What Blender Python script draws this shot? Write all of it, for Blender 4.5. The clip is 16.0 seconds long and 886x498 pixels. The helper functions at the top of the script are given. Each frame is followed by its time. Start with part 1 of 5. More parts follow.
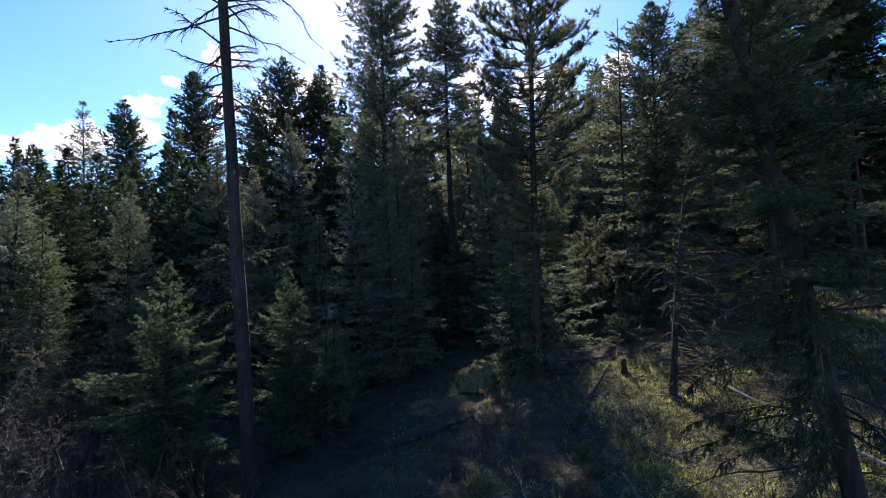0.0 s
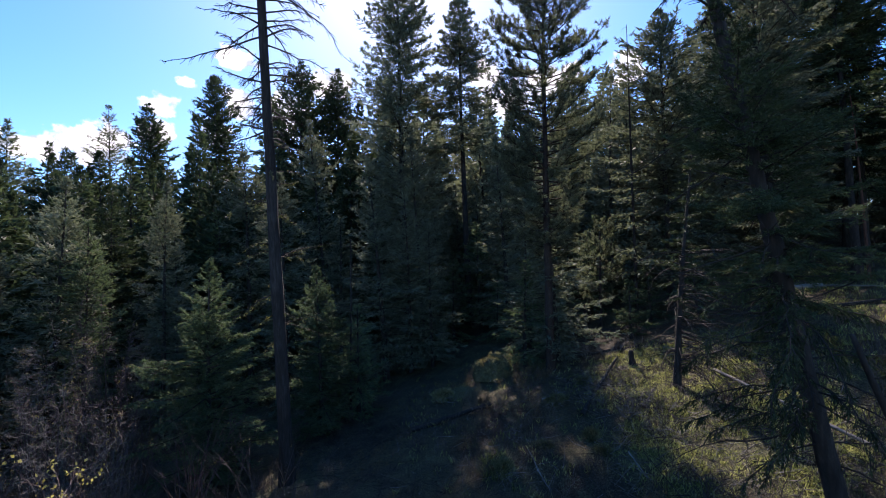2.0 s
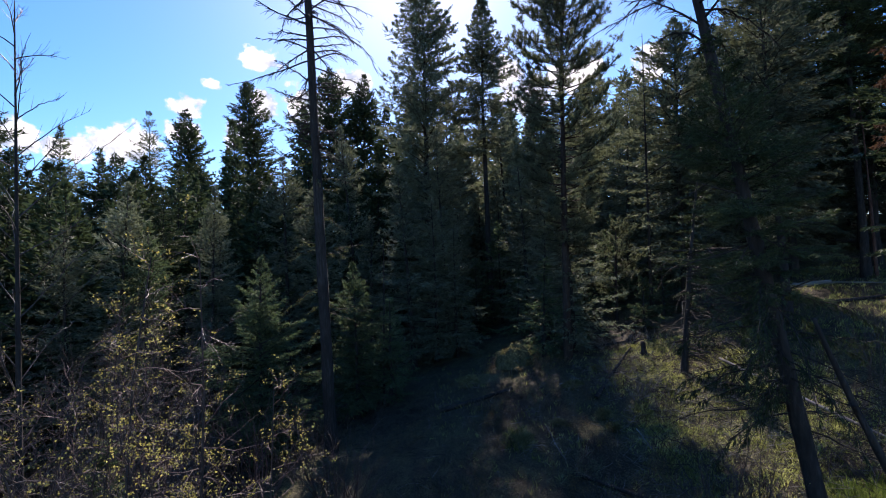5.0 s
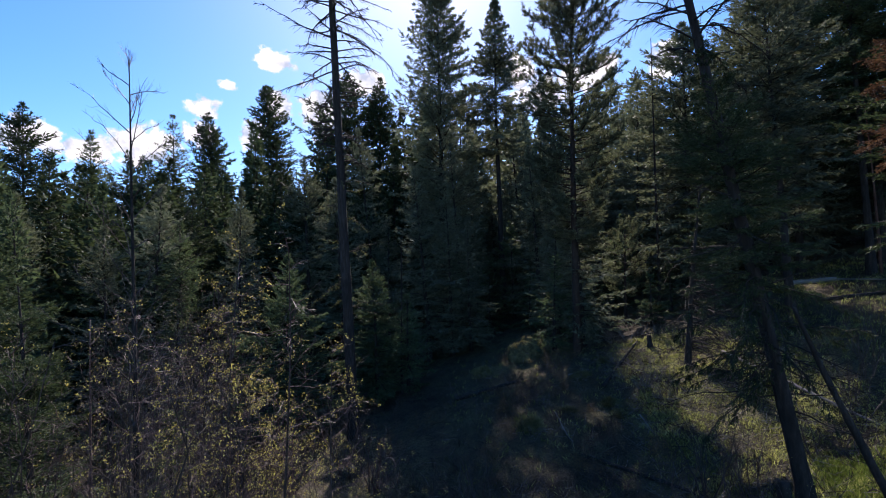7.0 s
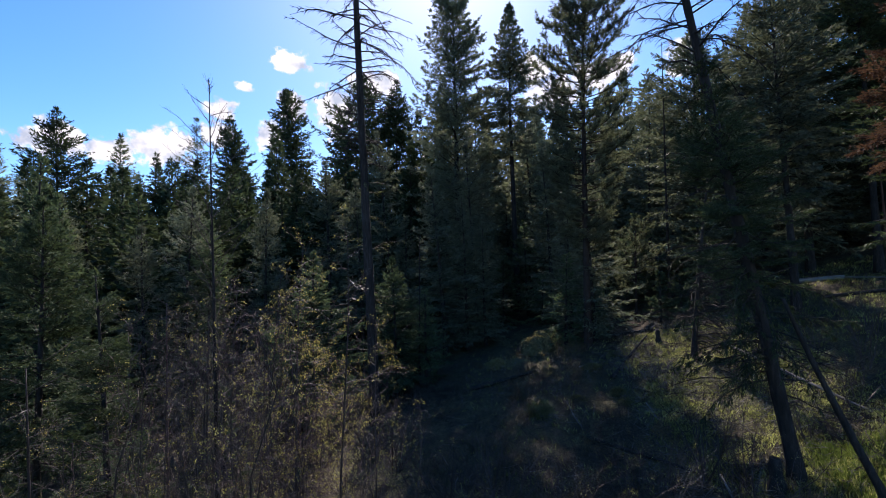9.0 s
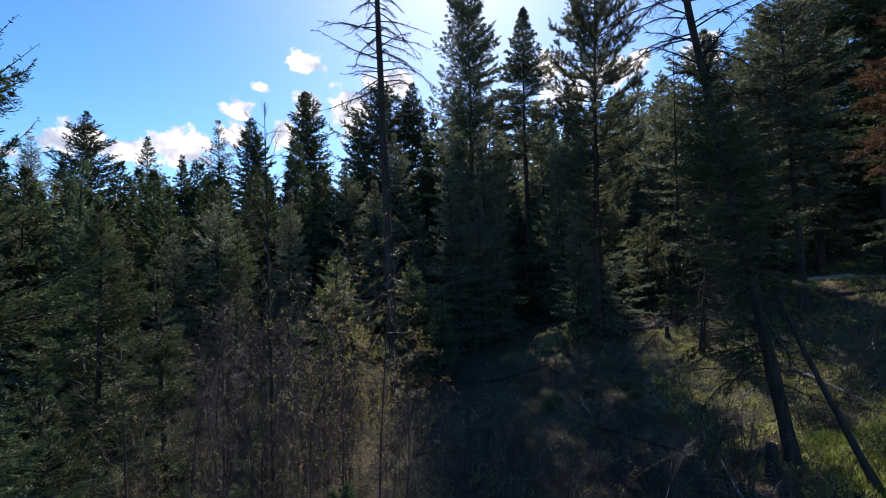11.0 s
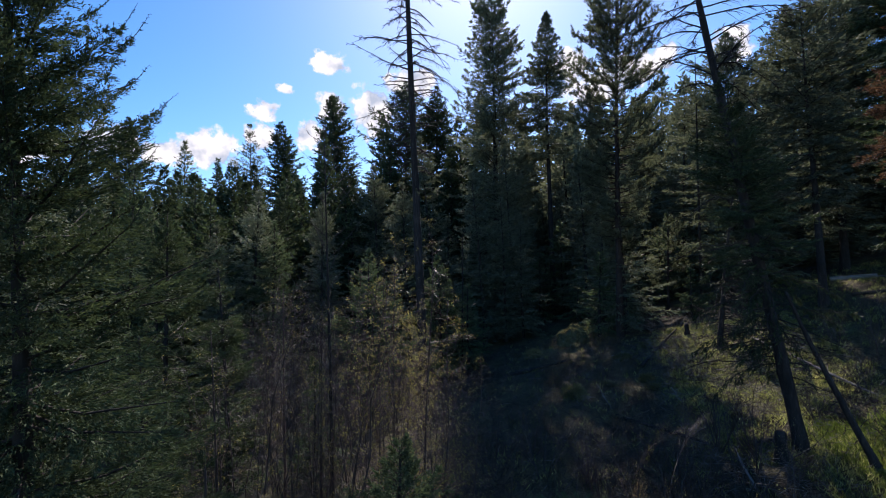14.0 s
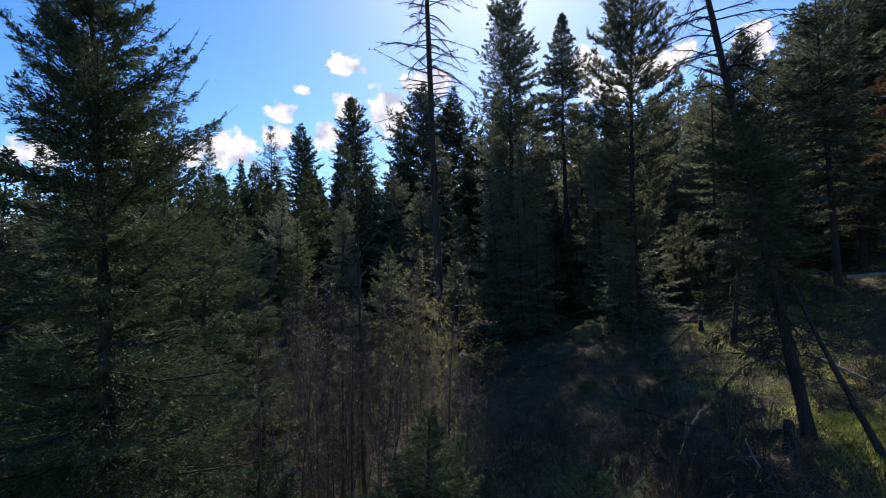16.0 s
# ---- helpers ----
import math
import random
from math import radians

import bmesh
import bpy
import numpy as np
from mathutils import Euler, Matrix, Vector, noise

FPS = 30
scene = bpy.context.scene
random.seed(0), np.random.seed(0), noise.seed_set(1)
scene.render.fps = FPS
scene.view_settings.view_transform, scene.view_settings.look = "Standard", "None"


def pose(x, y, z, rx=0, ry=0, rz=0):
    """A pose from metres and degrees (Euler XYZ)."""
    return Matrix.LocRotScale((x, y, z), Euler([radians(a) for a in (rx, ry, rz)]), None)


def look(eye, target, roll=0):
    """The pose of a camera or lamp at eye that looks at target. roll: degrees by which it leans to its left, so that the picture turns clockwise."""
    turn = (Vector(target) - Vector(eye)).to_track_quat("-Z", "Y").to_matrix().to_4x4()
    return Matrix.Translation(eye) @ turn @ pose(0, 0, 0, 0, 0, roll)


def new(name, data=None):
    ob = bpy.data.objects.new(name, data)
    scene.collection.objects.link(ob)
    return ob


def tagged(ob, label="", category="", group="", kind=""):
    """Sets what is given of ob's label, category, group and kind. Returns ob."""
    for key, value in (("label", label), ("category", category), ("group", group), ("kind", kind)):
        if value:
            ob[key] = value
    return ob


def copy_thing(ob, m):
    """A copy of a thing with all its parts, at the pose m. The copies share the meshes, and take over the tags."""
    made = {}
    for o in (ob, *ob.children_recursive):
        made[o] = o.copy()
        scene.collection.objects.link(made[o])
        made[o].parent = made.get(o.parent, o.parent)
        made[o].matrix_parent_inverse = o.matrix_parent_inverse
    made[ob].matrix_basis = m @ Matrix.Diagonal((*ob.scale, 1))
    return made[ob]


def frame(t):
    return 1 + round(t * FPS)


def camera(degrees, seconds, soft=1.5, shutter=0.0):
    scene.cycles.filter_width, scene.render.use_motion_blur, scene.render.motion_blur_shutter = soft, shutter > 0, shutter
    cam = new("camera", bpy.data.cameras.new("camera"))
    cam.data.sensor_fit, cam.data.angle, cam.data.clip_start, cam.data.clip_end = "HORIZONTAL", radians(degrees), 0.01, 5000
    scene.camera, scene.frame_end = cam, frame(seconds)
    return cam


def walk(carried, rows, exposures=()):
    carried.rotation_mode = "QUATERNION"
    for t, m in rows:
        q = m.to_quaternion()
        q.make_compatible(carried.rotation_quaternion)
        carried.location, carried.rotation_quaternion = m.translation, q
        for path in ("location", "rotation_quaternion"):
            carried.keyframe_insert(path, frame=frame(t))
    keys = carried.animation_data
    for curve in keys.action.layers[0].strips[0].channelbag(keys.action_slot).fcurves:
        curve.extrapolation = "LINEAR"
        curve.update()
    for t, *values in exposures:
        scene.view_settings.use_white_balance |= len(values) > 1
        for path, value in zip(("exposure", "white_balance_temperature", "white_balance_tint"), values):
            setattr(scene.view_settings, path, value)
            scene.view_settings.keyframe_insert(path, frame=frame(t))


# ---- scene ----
cam = camera(87.7, 16.0, soft=1.0)
METRES, EYE, TILT, LEAN, TURN = 10.0, 8.0, 0.0, 0.0, 0.0
ROWS = [
    (0.0, 0.0, 0.0, 0.0, 0.12, 2.77, 2.54),
    (0.5, -0.0108, -0.0412, -0.0025, 0.46, 2.75, 2.52),
    (1.0, -0.0206, -0.0719, -0.0034, 0.77, 2.65, 2.5),
    (1.5, -0.0277, -0.1087, -0.0042, 1.11, 2.63, 2.51),
    (2.0, -0.0353, -0.1431, -0.0049, 1.41, 2.6, 2.5),
    (2.5, -0.0428, -0.1776, -0.0065, 1.77, 2.56, 2.47),
    (3.0, -0.0506, -0.2114, -0.008, 2.16, 2.54, 2.45),
    (3.5, -0.0569, -0.2462, -0.0088, 2.64, 2.54, 2.42),
    (4.0, -0.0618, -0.2831, -0.0084, 3.06, 2.52, 2.39),
    (6.5, -0.0598, -0.4548, -0.0204, 5.04, 2.4, 2.36),
    (7.0, -0.0616, -0.4881, -0.0235, 5.47, 2.4, 2.31),
    (7.5, -0.0628, -0.5199, -0.0274, 5.93, 2.39, 2.27),
    (8.0, -0.0652, -0.5523, -0.0315, 6.34, 2.4, 2.22),
    (8.5, -0.0659, -0.5864, -0.034, 6.73, 2.39, 2.18),
    (9.0, -0.0662, -0.6218, -0.0387, 7.15, 2.42, 2.14),
    (11.5, -0.0687, -0.7722, -0.0415, 9.32, 2.3, 2.0),
    (12.0, -0.0695, -0.7959, -0.0413, 9.83, 2.28, 1.95),
    (12.5, -0.071, -0.8206, -0.0393, 10.23, 2.28, 1.9),
    (13.0, -0.073, -0.8459, -0.0416, 10.62, 2.27, 1.86),
    (13.5, -0.0743, -0.8706, -0.042, 11.02, 2.3, 1.85),
    (14.0, -0.0744, -0.8948, -0.0449, 11.48, 2.3, 1.83),
    (14.5, -0.075, -0.9188, -0.0492, 12.05, 2.32, 1.79),
    (15.0, -0.0743, -0.9422, -0.0525, 12.57, 2.31, 1.76),
    (15.5, -0.0745, -0.9637, -0.0593, 12.98, 2.32, 1.71),
    (16.0, -0.0713, -0.988, -0.063, 13.39, 2.35, 1.7),
]
walk(cam, [(t, pose(0, 0, EYE, TILT, LEAN, TURN) @ pose(METRES * x, METRES * y, METRES * z, 90 + pitch, roll, yaw)) for t, x, y, z, yaw, pitch, roll in ROWS], [(0.0, 1.3, 6500, 25), (4.0, 1.12, 6500, 23), (9.0, 0.9, 6500, 21), (12.5, 0.82, 6500, 19), (16.0, 0.75, 6500, 19)])

# ---- light ----
SUN_ELEVATION, SUN_AZIMUTH = 40.0, -5.0          # degrees; azimuth from +y towards +x
world = bpy.data.worlds.new("sky")
scene.world = world
world.use_nodes = True
wn = world.node_tree
wn.nodes.clear()
sky = wn.nodes.new("ShaderNodeTexSky")
sky.sky_type, sky.sun_disc = "NISHITA", False
sky.sun_elevation, sky.sun_rotation = radians(SUN_ELEVATION), radians(SUN_AZIMUTH)
sky.altitude, sky.air_density, sky.dust_density, sky.ozone_density = 900, 1.0, 0.65, 3.0
back = wn.nodes.new("ShaderNodeBackground")
back.inputs["Strength"].default_value = 0.12
wout = wn.nodes.new("ShaderNodeOutputWorld")
deep = wn.nodes.new("ShaderNodeHueSaturation")
deep.inputs["Saturation"].default_value = 1.32
deep.inputs["Hue"].default_value = 0.501
wn.links.new(sky.outputs[0], deep.inputs["Color"])
wn.links.new(deep.outputs[0], back.inputs[0])
wn.links.new(back.outputs[0], wout.inputs[0])

sun = new("sun", bpy.data.lights.new("sun", "SUN"))
sun.data.energy, sun.data.angle, sun.data.color = 5.0, radians(0.6), (1.0, 0.95, 0.86)
_el, _az = radians(SUN_ELEVATION), radians(SUN_AZIMUTH)
SUN_WAY = Vector((math.sin(_az) * math.cos(_el), math.cos(_az) * math.cos(_el), math.sin(_el)))
sun.matrix_world = look(SUN_WAY * 60, (0, 0, 0))


# ---- materials ----
def material(name):
    m = bpy.data.materials.new(name)
    m.use_nodes = True
    n = m.node_tree.nodes
    return m, n, m.node_tree.links, n["Principled BSDF"], n["Material Output"]


def ramp(n, l, fac, stops):
    r = n.new("ShaderNodeValToRGB")
    e = r.color_ramp.elements
    while len(e) < len(stops):
        e.new(0.5)
    for item, (p, c) in zip(e, stops):
        item.position, item.color = p, (*c, 1)
    l.new(fac, r.inputs[0])
    return r.outputs[0]


def noise_at(n, l, coord, scale, detail=4.0, rough=0.6):
    t = n.new("ShaderNodeTexNoise")
    t.inputs["Scale"].default_value = scale
    t.inputs["Detail"].default_value = detail
    t.inputs["Roughness"].default_value = rough
    l.new(coord, t.inputs["Vector"])
    return t.outputs["Fac"]


def foliage(name, dark, mid, bright, through_light=0.3, rough=0.62, gloss=0.06):
    """Needles or leaves: a tint for every spray, a slower drift over the crown, light passing through."""
    m, n, l, b, out = material(name)
    geo = n.new("ShaderNodeNewGeometry")
    info = n.new("ShaderNodeObjectInfo")
    tex = n.new("ShaderNodeTexCoord")
    patch = noise_at(n, l, tex.outputs["Object"], 0.7, 3)
    mix = n.new("ShaderNodeMath")
    mix.operation = "MULTIPLY_ADD"
    l.new(geo.outputs["Random Per Island"], mix.inputs[0])
    mix.inputs[1].default_value = 0.55
    l.new(patch, mix.inputs[2])
    sub = n.new("ShaderNodeMath")
    sub.operation = "SUBTRACT"
    l.new(mix.outputs[0], sub.inputs[0])
    sub.inputs[1].default_value = 0.28
    colour = ramp(n, l, sub.outputs[0], [(0.15, dark), (0.5, mid), (0.9, bright)])
    hue = n.new("ShaderNodeHueSaturation")
    hv = n.new("ShaderNodeMapRange")
    hv.inputs["To Min"].default_value, hv.inputs["To Max"].default_value = 0.75, 1.25
    l.new(info.outputs["Random"], hv.inputs["Value"])
    l.new(hv.outputs[0], hue.inputs["Value"])
    l.new(colour, hue.inputs["Color"])
    l.new(hue.outputs[0], b.inputs["Base Color"])
    b.inputs["Roughness"].default_value = rough
    b.inputs["Specular IOR Level"].default_value = gloss
    tr = n.new("ShaderNodeBsdfTranslucent")
    warm = n.new("ShaderNodeMix")
    warm.data_type, warm.blend_type = "RGBA", "MULTIPLY"
    warm.inputs["Factor"].default_value = 1
    l.new(hue.outputs[0], warm.inputs["A"])
    warm.inputs["B"].default_value = (1.15, 1.12, 0.85, 1)
    l.new(warm.outputs["Result"], tr.inputs["Color"])
    ms = n.new("ShaderNodeMixShader")
    ms.inputs[0].default_value = through_light
    l.new(b.outputs[0], ms.inputs[1])
    l.new(tr.outputs[0], ms.inputs[2])
    l.new(ms.outputs[0], out.inputs[0])
    return m


def bark(name, dark, mid, light, scale=9.0, stretch=0.25, depth=0.03, rough=0.9, gloss=0.12):
    m, n, l, b, out = material(name)
    tex = n.new("ShaderNodeTexCoord")
    mp = n.new("ShaderNodeMapping")
    mp.inputs["Scale"].default_value = (1, 1, stretch)
    l.new(tex.outputs["Object"], mp.inputs["Vector"])
    fine = noise_at(n, l, mp.outputs[0], scale, 6, 0.65)
    broad = noise_at(n, l, tex.outputs["Object"], 0.6, 3)
    vor = n.new("ShaderNodeTexVoronoi")
    vor.inputs["Scale"].default_value = scale * 0.8
    l.new(mp.outputs[0], vor.inputs["Vector"])
    add = n.new("ShaderNodeMath")
    add.operation = "MULTIPLY_ADD"
    l.new(broad, add.inputs[0])
    add.inputs[1].default_value = 0.6
    l.new(fine, add.inputs[2])
    half = n.new("ShaderNodeMath")
    half.operation = "MULTIPLY"
    half.inputs[1].default_value = 0.62
    l.new(add.outputs[0], half.inputs[0])
    l.new(ramp(n, l, half.outputs[0], [(0.3, dark), (0.5, mid), (0.72, light)]), b.inputs["Base Color"])
    b.inputs["Roughness"].default_value = rough
    b.inputs["Specular IOR Level"].default_value = gloss
    bump = n.new("ShaderNodeBump")
    bump.inputs["Distance"].default_value = depth
    bump.inputs["Strength"].default_value = 0.9
    l.new(vor.outputs["Distance"], bump.inputs["Height"])
    l.new(bump.outputs[0], b.inputs["Normal"])
    return m


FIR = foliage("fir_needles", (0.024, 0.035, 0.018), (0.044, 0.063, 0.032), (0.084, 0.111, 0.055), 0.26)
# paler, greyer fir needles: the veil of glare is put into their colour
FIR_HAZED = foliage("fir_needles_hazed", (0.075, 0.088, 0.062), (0.125, 0.145, 0.1), (0.19, 0.21, 0.14))
FIR_YOUNG = foliage("young_fir_needles", (0.044, 0.066, 0.04), (0.078, 0.112, 0.062), (0.135, 0.178, 0.09), 0.38)
PINE = foliage("pine_needles", (0.088, 0.104, 0.07), (0.145, 0.168, 0.108), (0.22, 0.245, 0.16), 0.45)
RUST = foliage("rust_needles", (0.05, 0.028, 0.02), (0.095, 0.052, 0.036), (0.16, 0.095, 0.06), 0.35)
LEAF = foliage("spring_leaves", (0.15, 0.13, 0.042), (0.26, 0.235, 0.08), (0.42, 0.39, 0.16), 0.5)
MOSS_DRY = foliage("dry_moss", (0.075, 0.068, 0.034), (0.19, 0.175, 0.086), (0.36, 0.34, 0.18), 0.3)
GRASS = foliage("grass_blades", (0.07, 0.085, 0.032), (0.235, 0.255, 0.092), (0.55, 0.56, 0.235), 0.48)
GRASS_FRESH = foliage("fresh_grass_blades", (0.05, 0.07, 0.018), (0.09, 0.125, 0.032), (0.17, 0.205, 0.055), 0.4)
BARK = bark("fir_bark", (0.016, 0.014, 0.013), (0.034, 0.03, 0.027), (0.075, 0.065, 0.057))
BARK_PINE = bark("pine_bark", (0.02, 0.015, 0.013), (0.042, 0.031, 0.025), (0.09, 0.066, 0.05), 7, 0.3, 0.04)
BARK_DEAD = bark("weathered_dead_wood", (0.018, 0.016, 0.014), (0.037, 0.032, 0.029), (0.085, 0.075, 0.068), 14, 0.12, 0.012)
BARK_RED = bark("reddish_bark", (0.04, 0.02, 0.015), (0.1, 0.05, 0.036), (0.17, 0.095, 0.068), 10, 0.3, 0.02)
TWIG = bark("bare_twig_bark", (0.034, 0.026, 0.023), (0.074, 0.057, 0.05), (0.16, 0.13, 0.115), 20, 0.4, 0.003, 0.5, 0.2)
TWIG_DARK = bark("dark_sapling_bark", (0.026, 0.02, 0.018), (0.055, 0.043, 0.038), (0.115, 0.092, 0.082), 18, 0.4, 0.004, 0.5, 0.2)
TWIG_PALE = bark("bleached_twigs", (0.08, 0.072, 0.064), (0.16, 0.145, 0.13), (0.3, 0.275, 0.245), 20, 0.4, 0.003, 0.7)
TWIG_RED = bark("reddish_twig_bark", (0.042, 0.027, 0.024), (0.086, 0.056, 0.05), (0.16, 0.112, 0.1), 20, 0.4, 0.003, 0.5, 0.2)
LOGWOOD = bark("bleached_log_wood", (0.08, 0.07, 0.06), (0.2, 0.18, 0.16), (0.4, 0.37, 0.33), 12, 0.1, 0.015)
MOSSY = bark("mossy_earth", (0.03, 0.027, 0.017), (0.085, 0.08, 0.04), (0.2, 0.19, 0.09), 7, 1.0, 0.06)
SHRUB_LEAF = foliage("shrub_leaves", (0.05, 0.058, 0.036), (0.095, 0.105, 0.065), (0.17, 0.18, 0.11), 0.3)
DRY_LEAF = foliage("dry_brown_leaves", (0.07, 0.05, 0.032), (0.15, 0.11, 0.065), (0.28, 0.22, 0.12), 0.4)
LICHEN = foliage("lichen_strands", (0.06, 0.065, 0.035), (0.12, 0.13, 0.06), (0.24, 0.25, 0.1), 0.4)


def ground_material():
    m, n, l, b, out = material("forest_floor")
    tex = n.new("ShaderNodeTexCoord")
    p = tex.outputs["Object"]
    big = noise_at(n, l, p, 0.22, 5)
    mid = noise_at(n, l, p, 1.3, 6, 0.7)
    fine = noise_at(n, l, p, 20.0, 8, 0.75)
    add = n.new("ShaderNodeMath")
    add.operation = "MULTIPLY_ADD"
    l.new(mid, add.inputs[0])
    add.inputs[1].default_value = 0.7
    l.new(big, add.inputs[2])
    half = n.new("ShaderNodeMath")
    half.operation = "MULTIPLY"
    half.inputs[1].default_value = 0.59
    l.new(add.outputs[0], half.inputs[0])
    cover = ramp(n, l, half.outputs[0], [(0.32, (0.032, 0.026, 0.021)), (0.46, (0.066, 0.055, 0.04)), (0.56, (0.098, 0.09, 0.052)), (0.68, (0.14, 0.15, 0.07))])
    speck = ramp(n, l, fine, [(0.34, (0.15, 0.14, 0.13)), (0.5, (0.9, 0.9, 0.9)), (0.68, (2.8, 2.6, 2.3))])
    mx = n.new("ShaderNodeMix")
    mx.data_type, mx.blend_type = "RGBA", "MULTIPLY"
    mx.inputs["Factor"].default_value = 1
    l.new(cover, mx.inputs["A"])
    l.new(speck, mx.inputs["B"])
    l.new(mx.outputs["Result"], b.inputs["Base Color"])
    b.inputs["Roughness"].default_value = 0.95
    b.inputs["Specular IOR Level"].default_value = 0.1
    bump = n.new("ShaderNodeBump")
    bump.inputs["Distance"].default_value = 0.12
    l.new(fine, bump.inputs["Height"])
    l.new(bump.outputs[0], b.inputs["Normal"])
    return m


FLOOR = ground_material()


# ---- building tools ----
rng = np.random.default_rng(7)


def rise(x, y):
    """The height of the hillside, which climbs towards +x and gently towards +y."""
    x, y = np.asarray(x, float), np.asarray(y, float)
    z = 1.2 + 9.9 * np.tanh(x / 45) + 4.8 * np.tanh((y - 16) / 60)
    z = z - 0.3125 * (1 - np.tanh((y - 16) / 4)) * (1 + np.tanh((x - 2) / 2))
    z = z + 0.55 * np.exp(-((x - 2.1) ** 2 + (y - 25) ** 2) / 1.6) + 0.35 * np.exp(-((x + 0.9) ** 2 + (y - 22) ** 2) / 1.0)
    z = z + 0.3 * np.exp(-((x - 1.0) ** 2 + (y - 15.1) ** 2) / 0.7)
    z = z + 0.10 * np.sin(1.1 * x + 0.4 * y) * np.sin(0.9 * y - 0.3 * x) + 0.05 * np.sin(2.7 * x + 1.3) * np.sin(2.3 * y)
    return z


def quads_mesh(name, verts, mat, per=4, smooth=False):
    """A mesh whose faces use the points in order, per at a time; or, with an array of faces, those."""
    me = bpy.data.meshes.new(name)
    faces = None
    if isinstance(verts, tuple):
        verts, faces = verts
    verts = np.ascontiguousarray(verts, np.float32).reshape(-1, 3)
    if faces is None:
        faces = np.arange(len(verts)).reshape(-1, per)
    faces = np.ascontiguousarray(faces, np.int32)
    me.vertices.add(len(verts))
    me.vertices.foreach_set("co", verts.ravel())
    me.loops.add(faces.size)
    me.loops.foreach_set("vertex_index", faces.ravel())
    me.polygons.add(len(faces))
    me.polygons.foreach_set("loop_start", np.arange(0, faces.size, faces.shape[1], dtype=np.int32))
    if smooth:
        me.polygons.foreach_set("use_smooth", np.ones(len(faces), bool))
    me.update(calc_edges=True)
    me.materials.append(mat)
    return me


def part(name, mesh, parent, label="", kind=""):
    ob = new(name, mesh)
    ob.parent = parent
    return tagged(ob, label, kind=kind)


def empty(name, x, y, z, turn=0, label="", category="", group="", kind=""):
    ob = new(name)
    ob.empty_display_size = 0.2
    ob.matrix_basis = pose(x, y, z, 0, 0, turn)
    return tagged(ob, label, category, group, kind)


def unit(v):
    return v / np.maximum(np.linalg.norm(v, axis=-1, keepdims=True), 1e-9)


def kites(base, way, length, width, flat=0.0, r=rng):
    """Slim pointed sprays: four corners each. flat leans their faces towards the horizontal."""
    n = len(base)
    side = np.cross(way, r.normal(size=(n, 3)) * (1 - flat) + np.array([0, 0, 1.0]) * flat * 2)
    side = unit(side) * (width * 0.5)[:, None]
    mid = base + way * (length * 0.42)[:, None]
    tip = base + way * length[:, None]
    mid[:, 2] += 0.06 * length
    return np.stack([base, mid + side, tip, mid - side], 1)


def blades(base, way, length, width, flat=0.0, r=rng):
    """Slim three-cornered sprays, for crowns farther off."""
    side = np.cross(way, r.normal(size=(len(base), 3)) * (1 - flat) + np.array([0, 0, 1.0]) * flat * 2)
    side = unit(side) * (width * 0.5)[:, None]
    back = base + way * (length * 0.12)[:, None]
    return np.stack([back + side, base + way * length[:, None], back - side], 1)


def sticks(a, b, ra, rb, sides=3):
    """Open prisms from a to b, tapering."""
    way = unit(b - a)
    ref = np.where(np.abs(way[:, 2:3]) > 0.9, np.array([[1.0, 0, 0]]), np.array([[0, 0, 1.0]]))
    u = unit(np.cross(way, ref))
    v = np.cross(way, u)
    ang = np.arange(sides) * 2 * math.pi / sides
    ring = u[:, None, :] * np.cos(ang)[None, :, None] + v[:, None, :] * np.sin(ang)[None, :, None]
    lo = a[:, None, :] + ring * ra[:, None, None]
    hi = b[:, None, :] + ring * rb[:, None, None]
    pts = np.concatenate([lo, hi], 1).reshape(-1, 3)
    k = np.arange(len(a))[:, None, None] * 2 * sides
    i = np.arange(sides)
    j = (i + 1) % sides
    f = np.stack([i, j, j + sides, i + sides], 1)[None] + k
    return pts, f.reshape(-1, 4)


def chain(points, radii, sides=3):
    """Sticks along polylines: points (n, k, 3), radii (n, k)."""
    a, b = points[:, :-1].reshape(-1, 3), points[:, 1:].reshape(-1, 3)
    return sticks(a, b, radii[:, :-1].ravel(), radii[:, 1:].ravel(), sides)


def joined(*bits):
    pts, faces, n = [], [], 0
    for p, f in bits:
        pts.append(p)
        faces.append(f + n)
        n += len(p)
    return np.concatenate(pts), np.concatenate(faces)


